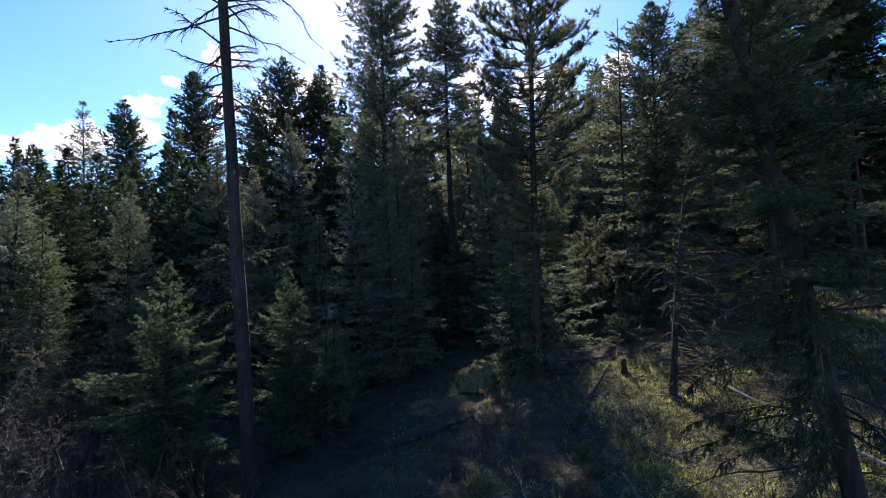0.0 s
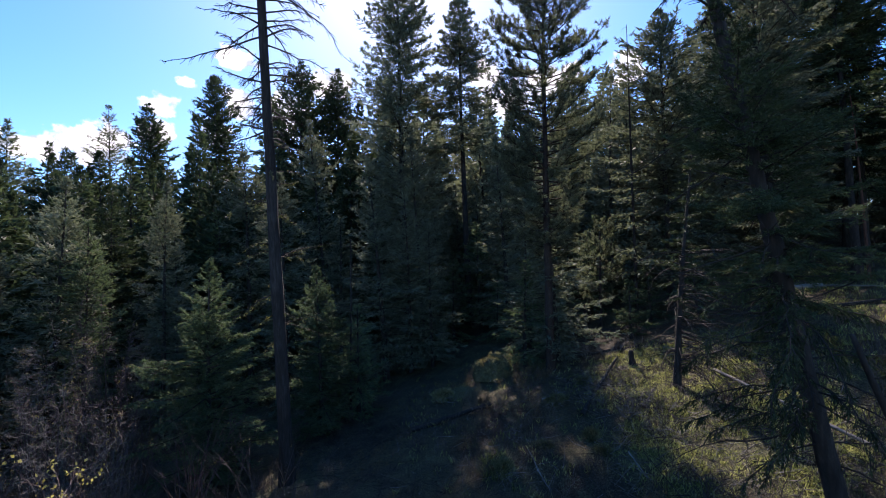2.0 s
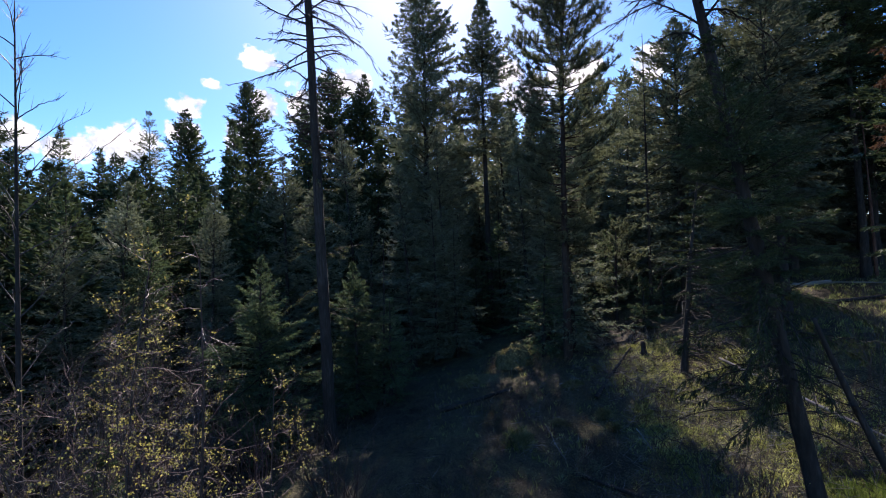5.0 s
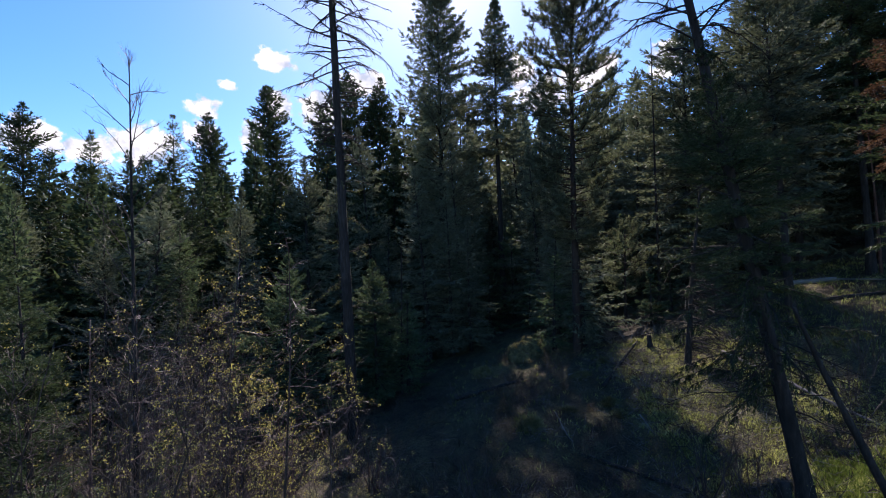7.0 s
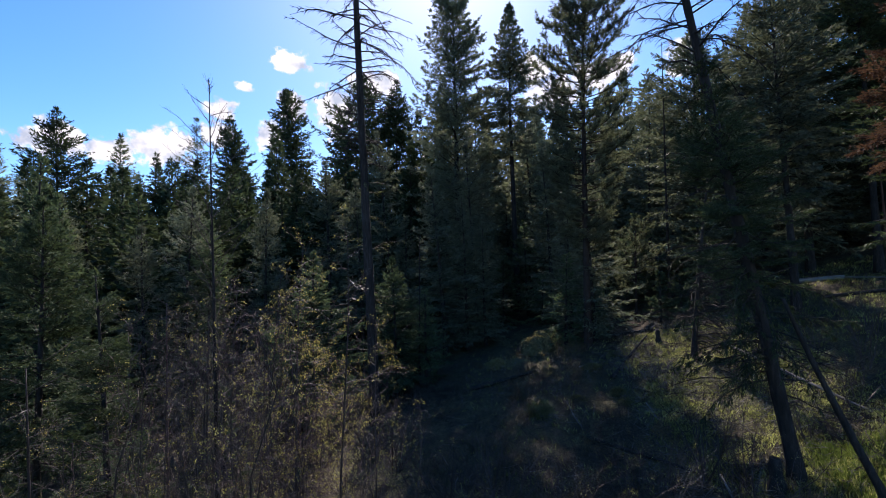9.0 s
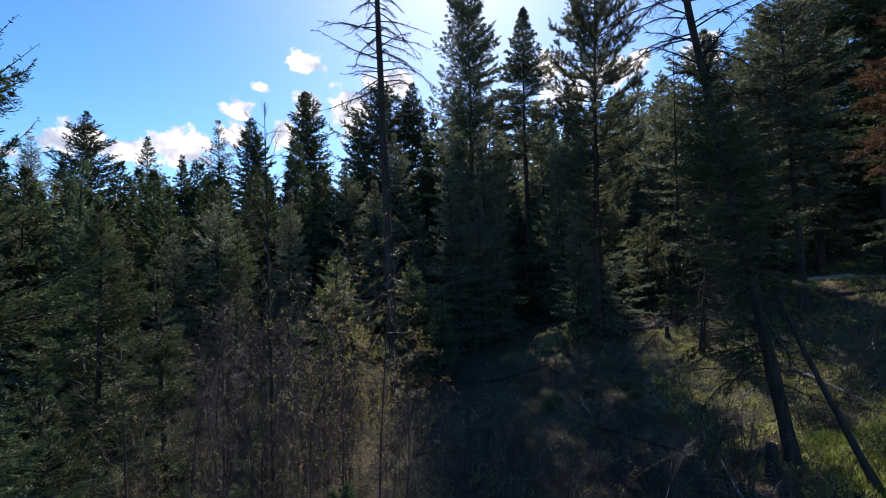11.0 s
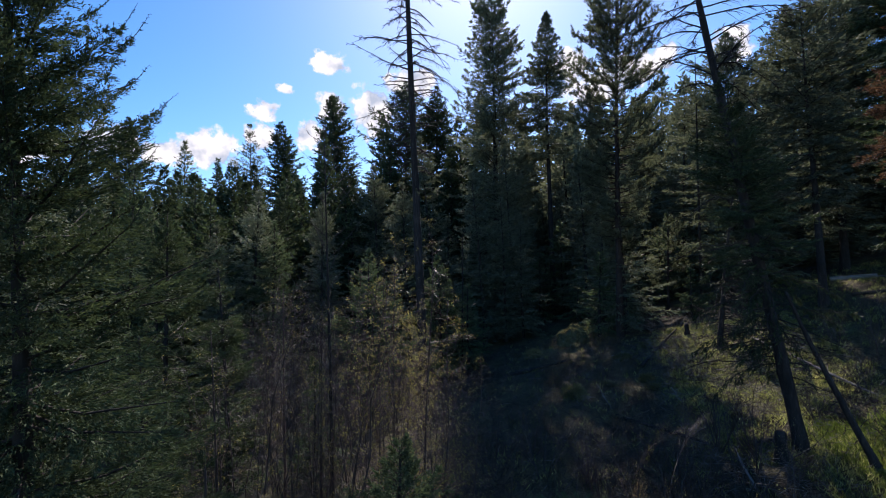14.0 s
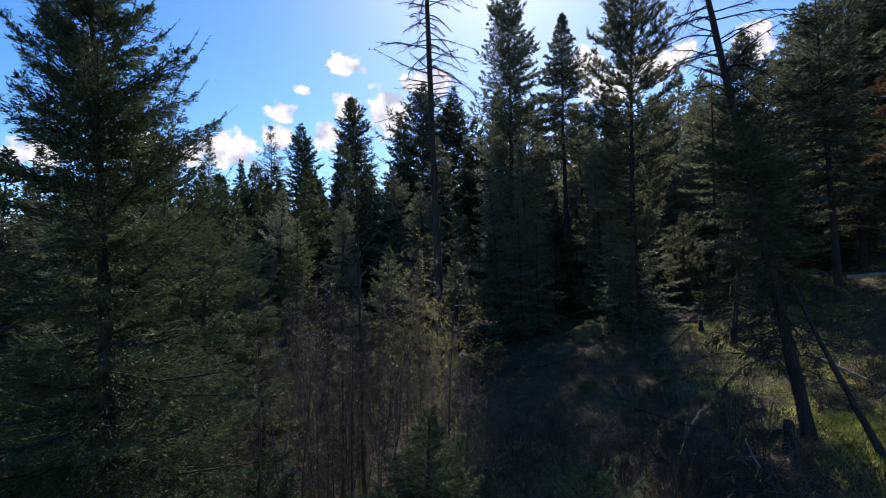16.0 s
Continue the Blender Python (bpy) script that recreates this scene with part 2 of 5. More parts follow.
def stem(height, r0, r1, sides=10, rings=16, lean=(0, 0), wobble=0.08, flare=1.35, r=rng):
    """A tapering trunk with a swollen foot. Returns the mesh data and the line of its heart."""
    s = np.linspace(0, 1, rings)
    ph = r.uniform(0, 6.28, 4)
    cx = lean[0] * s + wobble * (np.sin(2.4 * s + ph[0]) - np.sin(ph[0])) * s
    cy = lean[1] * s + wobble * (np.sin(2.0 * s + ph[1]) - np.sin(ph[1])) * s
    rad = (r0 + (r1 - r0) * s) * (1 + (flare - 1) * np.exp(-s * height / 0.35))
    ang = np.arange(sides) * 2 * math.pi / sides
    bumpy = 1 + 0.07 * r.normal(size=(rings, sides))
    z = height * s - 0.25 * (s == 0)
    pts = np.stack([cx[:, None] + rad[:, None] * np.cos(ang) * bumpy, cy[:, None] + rad[:, None] * np.sin(ang) * bumpy, np.repeat(z[:, None], sides, 1)], -1).reshape(-1, 3)
    i = np.arange(sides)
    j = (i + 1) % sides
    f = np.concatenate([np.stack([i, j, j + sides, i + sides], 1) + k * sides for k in range(rings - 1)])
    cap = np.stack([i[0:-3:2] * 0 + (rings - 1) * sides, (rings - 1) * sides + i[1:-2:2], (rings - 1) * sides + i[2:-1:2], (rings - 1) * sides + i[3::2]], 1)
    return (pts, np.concatenate([f, cap])), lambda zz: (np.interp(zz, height * s, cx), np.interp(zz, height * s, cy))


# ---- trees ----
def fir_parts(seed, height, spread, foot, spray=0.32, gap=0.17, per=5, whorls=1.0, thin=0.0, mat=None, slope=0.45, lean=(0, 0), fat=0.26, dead=14, cover=6.0, fine=False, upturn=0.2, simple=False, dead_reach=0.75, shoots=0.0, lobed=1.0):
    """Meshes of one fir: trunk, branches, crown. foot: height of the lowest green branch; thin: share of branches missing."""
    r = np.random.default_rng(seed)
    r0 = 0.05 + 0.009 * height
    trunk, heart = stem(height, r0, 0.015, 9, 14, lean, 0.012 * height, r=r)
    nb = int(whorls * (height - foot) * 11)
    u = np.sort(r.uniform(0, 1, nb)) ** 0.85
    u = u[r.uniform(size=nb) > thin]
    nb = len(u)
    z = foot + (height - foot) * u
    az = np.arange(nb) * 2.399 + r.normal(0, 0.5, nb)
    lobes = 1 + lobed * (0.18 * np.sin(az * 2 + r.uniform(0, 6)) + 0.16 * np.sin(7 * u + r.uniform(0, 6)))
    length = (spread * np.tanh(slope * (height - z) / spread) * (0.7 + 0.3 * np.minimum(1, (u + 0.05) / 0.2)) + 0.05) * r.uniform(0.72, 1.15, nb) * lobes
    length = np.maximum(length, 0.15)
    up = np.radians(-16 + 62 * u + r.normal(0, 8, nb))
    k = 6
    s = np.linspace(0, 1, k)
    hx, hy = heart(z)
    out = length[:, None] * s * np.cos(up)[:, None]
    dz = length[:, None] * (s * np.sin(up)[:, None] - 0.22 * s ** 2 + upturn * s ** 3)
    line = np.stack([hx[:, None] + out * np.cos(az)[:, None], hy[:, None] + out * np.sin(az)[:, None], z[:, None] + dz], -1)
    rad = (0.008 + 0.011 * length)[:, None] * (1 - 0.85 * s)
    keep = [0, 5] if simple else [0, 2, 5]
    shown = slice(None, None, 2 if simple else 1)
    limbs = chain(line[shown][:, keep], rad[shown][:, keep])
    if dead:
        nd = dead
        zd = r.uniform(0.06 * height, foot + 0.08 * height, nd)
        ad = r.uniform(0, 6.28, nd)
        ld = r.uniform(0.3, 0.75, nd) * spread * dead_reach
        hx, hy = heart(zd)
        s4 = np.linspace(0, 1, 4)
        o = ld[:, None] * s4
        dl = np.stack([hx[:, None] + o * np.cos(ad)[:, None], hy[:, None] + o * np.sin(ad)[:, None], zd[:, None] - 0.25 * o + r.normal(0, 0.05, (nd, 4)) * s4], -1)
        limbs = joined(limbs, chain(dl, 0.014 * (1 - 0.75 * s4)[None] * np.ones((nd, 1))))
    # side twigs
    cnt = np.maximum(3, (length / gap).astype(int))
    bi = np.repeat(np.arange(nb), cnt)
    order = np.concatenate([np.arange(c) for c in cnt])
    ss = 0.03 + 0.97 * (order + r.uniform(0, 1, len(bi))) / cnt[bi]
    f = np.clip(ss * (k - 1), 0, k - 1.001)
    i0 = f.astype(int)
    p = line[bi, i0] + (line[bi, i0 + 1] - line[bi, i0]) * (f - i0)[:, None]
    along = unit(line[bi, i0 + 1] - line[bi, i0])
    side = np.where(order % 2 == 0, 1.0, -1.0)
    th = np.radians(r.normal(52, 12, len(bi))) * side
    tx = along[:, 0] * np.cos(th) - along[:, 1] * np.sin(th)
    ty = along[:, 0] * np.sin(th) + along[:, 1] * np.cos(th)
    tway = unit(np.stack([tx, ty, along[:, 2] * 0.6 + r.normal(-0.06, 0.16, len(bi))], 1))
    tl = np.minimum(0.42 * length[bi] * (1.08 - ss) + 0.08, 0.8) * r.uniform(0.7, 1.25, len(bi))
    # sprays along each twig, enough to close the crown
    per = int(np.clip(round(cover * (height - foot) * spread * 0.9 / (len(bi) * 0.5 * fat * spray ** 2)), 3, 60))
    ti = np.repeat(np.arange(len(bi)), per)
    q = np.tile(np.arange(per), len(bi))
    sp = (q + r.uniform(0, 1, len(ti))) / per
    base = p[ti] + tway[ti] * (tl[ti] * sp)[:, None]
    base += r.normal(0, 0.025, base.shape)
    way = unit(tway[ti] * 0.8 + along[ti] * 0.35 + r.normal(0, 0.42, base.shape) + np.array([0, 0, -0.05]))
    ln = spray * r.uniform(0.6, 1.25, len(ti)) * np.minimum(1, 0.45 + tl[ti])
    crown = (kites if fine else blades)(base, way, ln, ln * fat * r.uniform(0.7, 1.3, len(ti)), 0.25, r)
    if shoots:
        # long end shoots, curving upwards, with short needles all round
        sl = shoots * np.where(r.uniform(size=nb) < 0.45, r.uniform(0.7, 1.3, nb), r.uniform(0.1, 0.5, nb)) * np.minimum(1, 0.35 + length / spread)
        tip, run = line[:, -1], unit(line[:, -1] - line[:, -2])
        q = 44
        si = np.repeat(np.arange(nb), q)
        t = r.uniform(-0.5, 1, len(si))
        rising = unit(run * 0.75 + np.array([0, 0, 0.75]) + r.normal(0, 0.16, run.shape))
        out = tip[si] + run[si] * (sl[si] * t)[:, None] * 0.5 + rising[si] * (sl[si] * np.maximum(t, 0) ** 1.6)[:, None] * 0.7
        ln = 0.75 * spray * r.uniform(0.6, 1.2, len(si)) * (1.15 - 0.5 * np.maximum(t, 0))
        way = unit(r.normal(0, 0.8, out.shape) + rising[si] * 0.5 + run[si] * 0.3)
        crown = np.concatenate([crown, (kites if fine else blades)(out, way, ln, ln * 0.34, 0, r)])
        tops = tip + run * (sl * 0.5)[:, None] + rising * (sl * 0.7)[:, None]
        mids = tip + run * (sl * 0.25)[:, None] + rising * (sl * 0.23)[:, None]
        limbs = joined(limbs, chain(np.stack([tip, mids, tops], 1), np.array([[0.006, 0.005, 0.002]]) * np.ones((nb, 1))))
    return (quads_mesh("trunk", trunk, BARK, smooth=True), quads_mesh("branches", limbs, BARK), quads_mesh("crown", crown, mat or FIR, 4 if fine else 3))


def pine_parts(seed, height, spread, foot, lean=(0, 0), mat=None, needle=0.17, tufts=1.0, per=34, slim=0.022, widest=9.0, boughs=5.5):
    """An open pine: upswept limbs with round tufts of long needles at the ends of the twigs, and gaps between the limbs."""
    r = np.random.default_rng(seed)
    trunk, heart = stem(height, 0.05 + 0.0075 * height, 0.03, 10, 16, lean, 0.01 * height, r=r)
    nb = int((height - foot) * boughs)
    u = (np.arange(nb) + r.uniform(0, 1, nb)) / nb
    u = (np.round(u * nb / 4) * 4 / nb * 0.8 + u * 0.2).clip(0, 0.99)
    z = foot + (height - foot) * u
    az = np.arange(nb) * 2.399 + r.normal(0, 0.6, nb)
    length = np.minimum(spread * np.minimum(1, 0.12 + 1.15 * (1 - u) ** 0.75), widest) * (0.5 + 0.5 * np.minimum(1, u / 0.25)) * r.uniform(0.62, 1.12, nb)
    up = np.radians(-6 + 46 * u + r.normal(0, 9, nb))
    k = 6
    s = np.linspace(0, 1, k)
    hx, hy = heart(z)
    out = length[:, None] * s * np.cos(up)[:, None]
    dz = length[:, None] * (s * np.sin(up)[:, None] - 0.2 * s ** 2 + 0.4 * s ** 3)
    line = np.stack([hx[:, None] + out * np.cos(az)[:, None], hy[:, None] + out * np.sin(az)[:, None], z[:, None] + dz], -1)
    line += r.normal(0, 0.03, line.shape) * s[None, :, None]
    limbs = chain(line, (0.012 + 0.012 * length)[:, None] * (1 - 0.8 * s))
    cnt = np.maximum(5, (length * 14.0 * tufts).astype(int))
    bi = np.repeat(np.arange(nb), cnt)
    ss = 0.22 + 0.78 * r.uniform(0, 1, len(bi)) ** 0.75
    f = np.clip(ss * (k - 1), 0, k - 1.001)
    i0 = f.astype(int)
    p = line[bi, i0] + (line[bi, i0 + 1] - line[bi, i0]) * (f - i0)[:, None]
    along = unit(line[bi, i0 + 1] - line[bi, i0])
    tw = unit(along * 0.8 + r.normal(0, 0.5, p.shape) * np.array([1, 1, 0.5]) + np.array([0, 0, 0.35]))
    tl = r.uniform(0.12, 0.6, len(bi)) * np.minimum(1, length[bi])
    end = p + tw * tl[:, None]
    limbs = joined(limbs, sticks(p, end, np.full(len(bi), 0.009), np.full(len(bi), 0.006)))
    ti = np.repeat(np.arange(len(bi)), per)
    base = end[ti] - tw[ti] * (r.uniform(0, 0.2, len(ti)))[:, None]
    way = unit(r.normal(0, 1, base.shape) + tw[ti] * 1.1)
    ln = needle * r.uniform(0.7, 1.2, len(ti))
    crown = blades(base, way, ln, np.full(len(ti), slim), 0, r)
    return (quads_mesh("trunk", trunk, BARK_PINE, smooth=True), quads_mesh("branches", limbs, BARK_PINE), quads_mesh("crown", crown, mat or PINE, 3))


def plant(name, meshes, x, y, label, category="tree", group="", sink=0.05, turn=0, z=None):
    """A tree of trunk, branches and crown at its place on the hillside."""
    top = empty(name, x, y, float(rise(x, y)) - sink if z is None else z, turn, label, category, group)
    part("trunk", meshes[0], top)
    part("branchwork", meshes[1], top, kind="stuff")
    part("crown", meshes[2], top)
    return top


def bare_lines(r, start, way, length, radius, depth, spread_angle=0.75, upward=0.25, kinks=4, forks=(4, 6), shrink=0.5, crook=0.14):
    """Segments (a, b, ra, rb) of a bare, forking shoot, and the tips of its last twigs."""
    segs, tips = [], []

    def grow(p, d, ln, rad, lvl):
        pts = [p]
        kn = kinks if lvl == depth else (3 if lvl else 2)
        step = ln / kn
        for i in range(kn):
            d = d + r.normal(0, crook, 3) + np.array([0, 0, upward * 0.12])
            d = d / np.linalg.norm(d)
            q = pts[-1] + d * step
            segs.append((*pts[-1], *q, rad * (1 - 0.75 * i / kn), rad * (1 - 0.75 * (i + 1) / kn)))
            pts.append(q)
        if lvl == 0:
            tips.append((*pts[-1], *d))
            tips.append((*pts[-2], *d))
            return
        for _ in range(r.integers(*forks)):
            i = r.integers(1, kn + 1)
            t = r.normal(0, 1, 3)
            t -= d * (t @ d)
            t /= np.linalg.norm(t)
            nd = d + t * r.uniform(0.5, 1.3) * spread_angle + np.array([0, 0, upward])
            grow(pts[i], nd / np.linalg.norm(nd), ln * shrink * r.uniform(0.65, 1.2), rad * (1 - 0.75 * i / kn) * 0.62 + 0.0015, lvl - 1)

    grow(np.array(start, float), np.array(way, float) / np.linalg.norm(way), length, radius, depth)
    return np.array(segs), np.array(tips)


def seg_mesh(name, segs, mat, sides=3):
    """Wood from segments; one that starts where another ends grows out of that one's last ring."""
    pts, faces = sticks(segs[:, 0:3], segs[:, 3:6], segs[:, 6], segs[:, 7], sides)
    ends = {tuple(p): i for i, p in enumerate(np.round(segs[:, 3:6], 6).tolist())}
    below = np.array([ends.get(tuple(p), -1) for p in np.round(segs[:, 0:3], 6).tolist()])
    kid = np.nonzero(below >= 0)[0]
    if len(kid):
        first = (kid * 2 * sides)[:, None] + np.arange(sides)
        last = (below[kid] * 2 * sides)[:, None] + sides + np.arange(sides)
        off = np.linalg.norm(pts[first] - pts[last], axis=2)
        share = off < 0.8 * segs[kid, 6:7] + 0.0008
        share[np.arange(len(kid)), off.argmin(1)] = True
        link = np.arange(len(pts))
        link[first[share]] = last[share]
        used, faces = np.unique(link[faces], return_inverse=True)
        pts, faces = pts[used], faces.reshape(-1, 4)
    return quads_mesh(name, (pts, faces), mat)


# ---- the setting ----
def make_ground():
    def axis(lo, hi):
        near = np.arange(-26, 40.01, 0.55)
        far = 40 + np.cumsum(0.55 * 1.15 ** np.arange(1, 60))
        far = far[far < hi]
        close = -26 - np.cumsum(0.55 * 1.15 ** np.arange(1, 60))
        close = close[close > lo]
        return np.concatenate([close[::-1], near, far])

    xs, ys = axis(-2600, 2600), axis(-2600, 2600)
    X, Y = np.meshgrid(xs, ys)
    Z = rise(X, Y)
    pts = np.stack([X, Y, Z], -1).reshape(-1, 3)
    nx = len(xs)
    i, j = np.meshgrid(np.arange(nx - 1), np.arange(len(ys) - 1))
    a = (j * nx + i).ravel()
    ob = new("ground", quads_mesh("ground", (pts, np.stack([a, a + 1, a + nx + 1, a + nx], 1)), FLOOR, smooth=True))
    tagged(ob, "sloping forest floor of moss, dry grass and needle litter", "ground", kind="structure")


make_ground()


def make_ridge():
    """The far wooded mountains beyond the valley, the haze put into their blue colour."""
    m, n, l, b, out = material("hazed_distant_woods")
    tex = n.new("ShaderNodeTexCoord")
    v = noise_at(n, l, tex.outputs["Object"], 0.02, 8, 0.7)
    # dark woods tinted blue: the haze of distance is part of the colour
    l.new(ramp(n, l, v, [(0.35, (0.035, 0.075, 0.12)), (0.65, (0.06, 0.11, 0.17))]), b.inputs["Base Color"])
    b.inputs["Roughness"].default_value = 1.0
    az = np.radians(np.linspace(-100, 100, 241))
    k = np.arange(241)
    top = 62 + 26 * np.sin(az * 5 + 1.0) + 14 * np.sin(az * 13 + 0.5) + 4 * np.sin(az * 41) + 2.2 * np.sin(k * 2.1) + 1.5 * np.sin(k * 3.7)
    rows = []
    for f in np.linspace(0, 1, 8):
        d = 1250 + 500 * f
        z = -12 + (top + 10) * f ** 0.8 + (0 if f in (0, 1) else 1) * 3 * np.sin(k * 1.3 + f * 9)
        rows.append(np.stack([np.sin(az) * d, np.cos(az) * d, z], -1))
    rows.append(np.stack([np.sin(az) * 2100, np.cos(az) * 2100, -15 + 0 * az], -1))
    pts = np.concatenate(rows)
    i, j = np.meshgrid(np.arange(240), np.arange(len(rows) - 1))
    a = (j * 241 + i).ravel()
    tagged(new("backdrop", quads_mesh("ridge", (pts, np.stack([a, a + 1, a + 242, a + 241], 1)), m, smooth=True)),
           "distant wooded mountain ridge beyond the valley, coloured haze blue", "mountain", kind="structure")


make_ridge()


def make_clouds():
    m, n, l, b, out = material("cloud_vapour")
    tex = n.new("ShaderNodeTexCoord")
    info = n.new("ShaderNodeObjectInfo")
    off = n.new("ShaderNodeVectorMath")
    off.operation = "MULTIPLY_ADD"
    sc = n.new("ShaderNodeCombineXYZ")
    l.new(info.outputs["Random"], sc.inputs[0])
    l.new(info.outputs["Random"], sc.inputs[1])
    l.new(sc.outputs[0], off.inputs[0])
    off.inputs[1].default_value = (4000, 2500, 0)
    l.new(tex.outputs["Object"], off.inputs[2])
    puff = noise_at(n, l, off.outputs[0], 0.022, 7, 0.58)
    shade = noise_at(n, l, off.outputs[0], 0.012, 4, 0.5)
    gen = n.new("ShaderNodeVectorMath")
    gen.operation = "MULTIPLY_ADD"
    l.new(tex.outputs["UV"], gen.inputs[0])
    gen.inputs[1].default_value = (2, 2, 0)
    gen.inputs[2].default_value = (-1, -1, 0)
    ln = n.new("ShaderNodeVectorMath")
    ln.operation = "LENGTH"
    l.new(gen.outputs[0], ln.inputs[0])
    add = n.new("ShaderNodeMath")
    add.operation = "MULTIPLY_ADD"
    l.new(puff, add.inputs[0])
    add.inputs[1].default_value = 1.9
    neg = n.new("ShaderNodeMath")
    neg.operation = "MULTIPLY"
    neg.inputs[1].default_value = -1.1
    l.new(ln.outputs["Value"], neg.inputs[0])
    l.new(neg.outputs[0], add.inputs[2])
    rng_ = n.new("ShaderNodeMapRange")
    rng_.interpolation_type = "SMOOTHSTEP"
    rng_.inputs["From Min"].default_value, rng_.inputs["From Max"].default_value = 0.06, 0.4
    l.new(add.outputs[0], rng_.inputs["Value"])
    em = n.new("ShaderNodeEmission")
    l.new(ramp(n, l, shade, [(0.36, (0.5, 0.58, 0.7)), (0.52, (1, 1, 1))]), em.inputs[0])
    em.inputs[1].default_value = 0.62
    tr = n.new("ShaderNodeBsdfTransparent")
    ms = n.new("ShaderNodeMixShader")
    l.new(rng_.outputs[0], ms.inputs[0])
    l.new(tr.outputs[0], ms.inputs[1])
    l.new(em.outputs[0], ms.inputs[2])
    l.new(ms.outputs[0], out.inputs[0])
    D = 1900.0
    # azimuth and height of each cloud in degrees, and its breadth and height in degrees
    for az, el, w, h in CLOUDS:
        a, e = radians(az), radians(el)
        c = Vector((math.sin(a) * math.cos(e), math.cos(a) * math.cos(e), math.sin(e))) * D
        me = bpy.data.meshes.new("cloud")
        bm = bmesh.new()
        uv = bm.loops.layers.uv.new("UVMap")
        hw, hh = D * math.tan(radians(w / 2)), D * math.tan(radians(h / 2))
        n_ = 8
        grid = [[bm.verts.new((hw * (2 * i / n_ - 1), hh * (2 * j / n_ - 1), 0.2 * hh * math.cos(1.5 * (2 * i / n_ - 1)) * math.cos(1.5 * (2 * j / n_ - 1)))) for i in range(n_ + 1)] for j in range(n_ + 1)]
        for j in range(n_):
            for i in range(n_):
                f = bm.faces.new((grid[j][i], grid[j][i + 1], grid[j + 1][i + 1], grid[j + 1][i]))
                for lp, (ii, jj) in zip(f.loops, ((i, j), (i + 1, j), (i + 1, j + 1), (i, j + 1))):
                    lp[uv].uv = (ii / n_, jj / n_)
        bm.to_mesh(me)
        bm.free()
        me.materials.append(m)
        ob = new("cloud", me)
        ob.matrix_basis = look(c, c * 2) @ Matrix.Identity(4)
        ob.visible_shadow = False
        tagged(ob, "small white fair-weather cloud far off in blue sky", "cloud", "clouds over the valley", "structure")


CLOUDS = [
    (-25.0, 24.3, 6.6, 3.0), (-30.1, 21.3, 2.3, 1.6), (-32.8, 18.7, 4.8, 3.0), (-24.9, 19.7, 5.0, 4.2), (-38.1, 14.1, 8.5, 5.6), (-33.0, 16.0, 4.6, 3.8),
    (-27.4, 16.4, 4.4, 5.0), (-19.8, 19.2, 7.0, 8.0), (-14.8, 22.5, 8.0, 4.6), (5.0, 22.8, 5.6, 5.2), (21.7, 21.5, 5.4, 5.6), (15.4, 22.2, 3.6, 3.8),
    (11.8, 21.7, 8.6, 4.6), (-47.5, 14.0, 8.0, 4.6), (-42.4, 13.2, 7.0, 3.8), (7.4, 20.1, 9.0, 4.8), (-55.0, 12.0, 9.0, 3.6),
]
make_clouds()


# ---- the dead standing trunks ----
def limbs(parent, mat, r, heart, z, az, length, radius, droop, depth=1, forks=(4, 7)):
    """Dead limbs, each a part of its own. Returns all their segments."""
    segs = []
    for zz, a, ln, ra, dr in zip(z, az, length, radius, droop):
        hx, hy = heart(zz)
        d = np.array([math.cos(a), math.sin(a), dr])
        s, _ = bare_lines(r, (hx, hy, zz), d, ln, ra, depth, 0.9, -0.04, 7, forks, 0.2, 0.15)
        segs.append(s)
        part("branch", seg_mesh("branch", s, mat), parent)
    return np.concatenate(segs)


def arched(parent, mat, r, heart, z, az, length, radius, lift, sag, twigs, hang=0.25):
    """One dead limb that leaves the trunk level and sags to its tip, with short twigs on both sides."""
    k = 9
    s = np.linspace(0, 1, k)
    hx, hy = heart(z)
    way = np.array([math.cos(az), math.sin(az), 0])
    bend = np.cumsum(r.normal(0, 0.03, (k, 3)), 0) * length * s[:, None]
    pts = np.array([hx, hy, z]) + way * (length * s)[:, None] + np.array([0, 0, 1.0]) * (length * (lift * s - sag * s ** 2.3))[:, None] + bend
    rad = radius * (1 - 0.8 * s)
    rows = [np.concatenate([pts[i], pts[i + 1], [rad[i], rad[i + 1]]]) for i in range(k - 1)]
    for q in range(twigs):
        f = r.uniform(0.18, 0.99)
        i = min(int(f * (k - 1)), k - 2)
        a = pts[i] + (pts[i + 1] - pts[i]) * (f * (k - 1) - i)
        along = unit((pts[i + 1] - pts[i])[None])[0]
        side = np.array([-along[1], along[0], 0]) * (1 if q % 2 else -1)
        d = unit((along * 0.8 + side * r.uniform(0.2, 0.8) + np.array([0, 0, r.normal(-hang, 0.35)]))[None])[0]
        tl = (0.14 + 0.2 * length * (1.05 - f)) * r.uniform(0.5, 1.2)
        m = a + d * tl * 0.55
        e = m + unit((d + np.array([0, 0, -1.4 * hang]) + r.normal(0, 0.2, 3))[None])[0] * tl * 0.45
        rows.append(np.concatenate([a, m, [radius * 0.3, radius * 0.22]]))
        rows.append(np.concatenate([m, e, [radius * 0.22, radius * 0.1]]))
    rows = np.array(rows)
    part("branch", seg_mesh("branch", rows, mat), parent)
    return rows


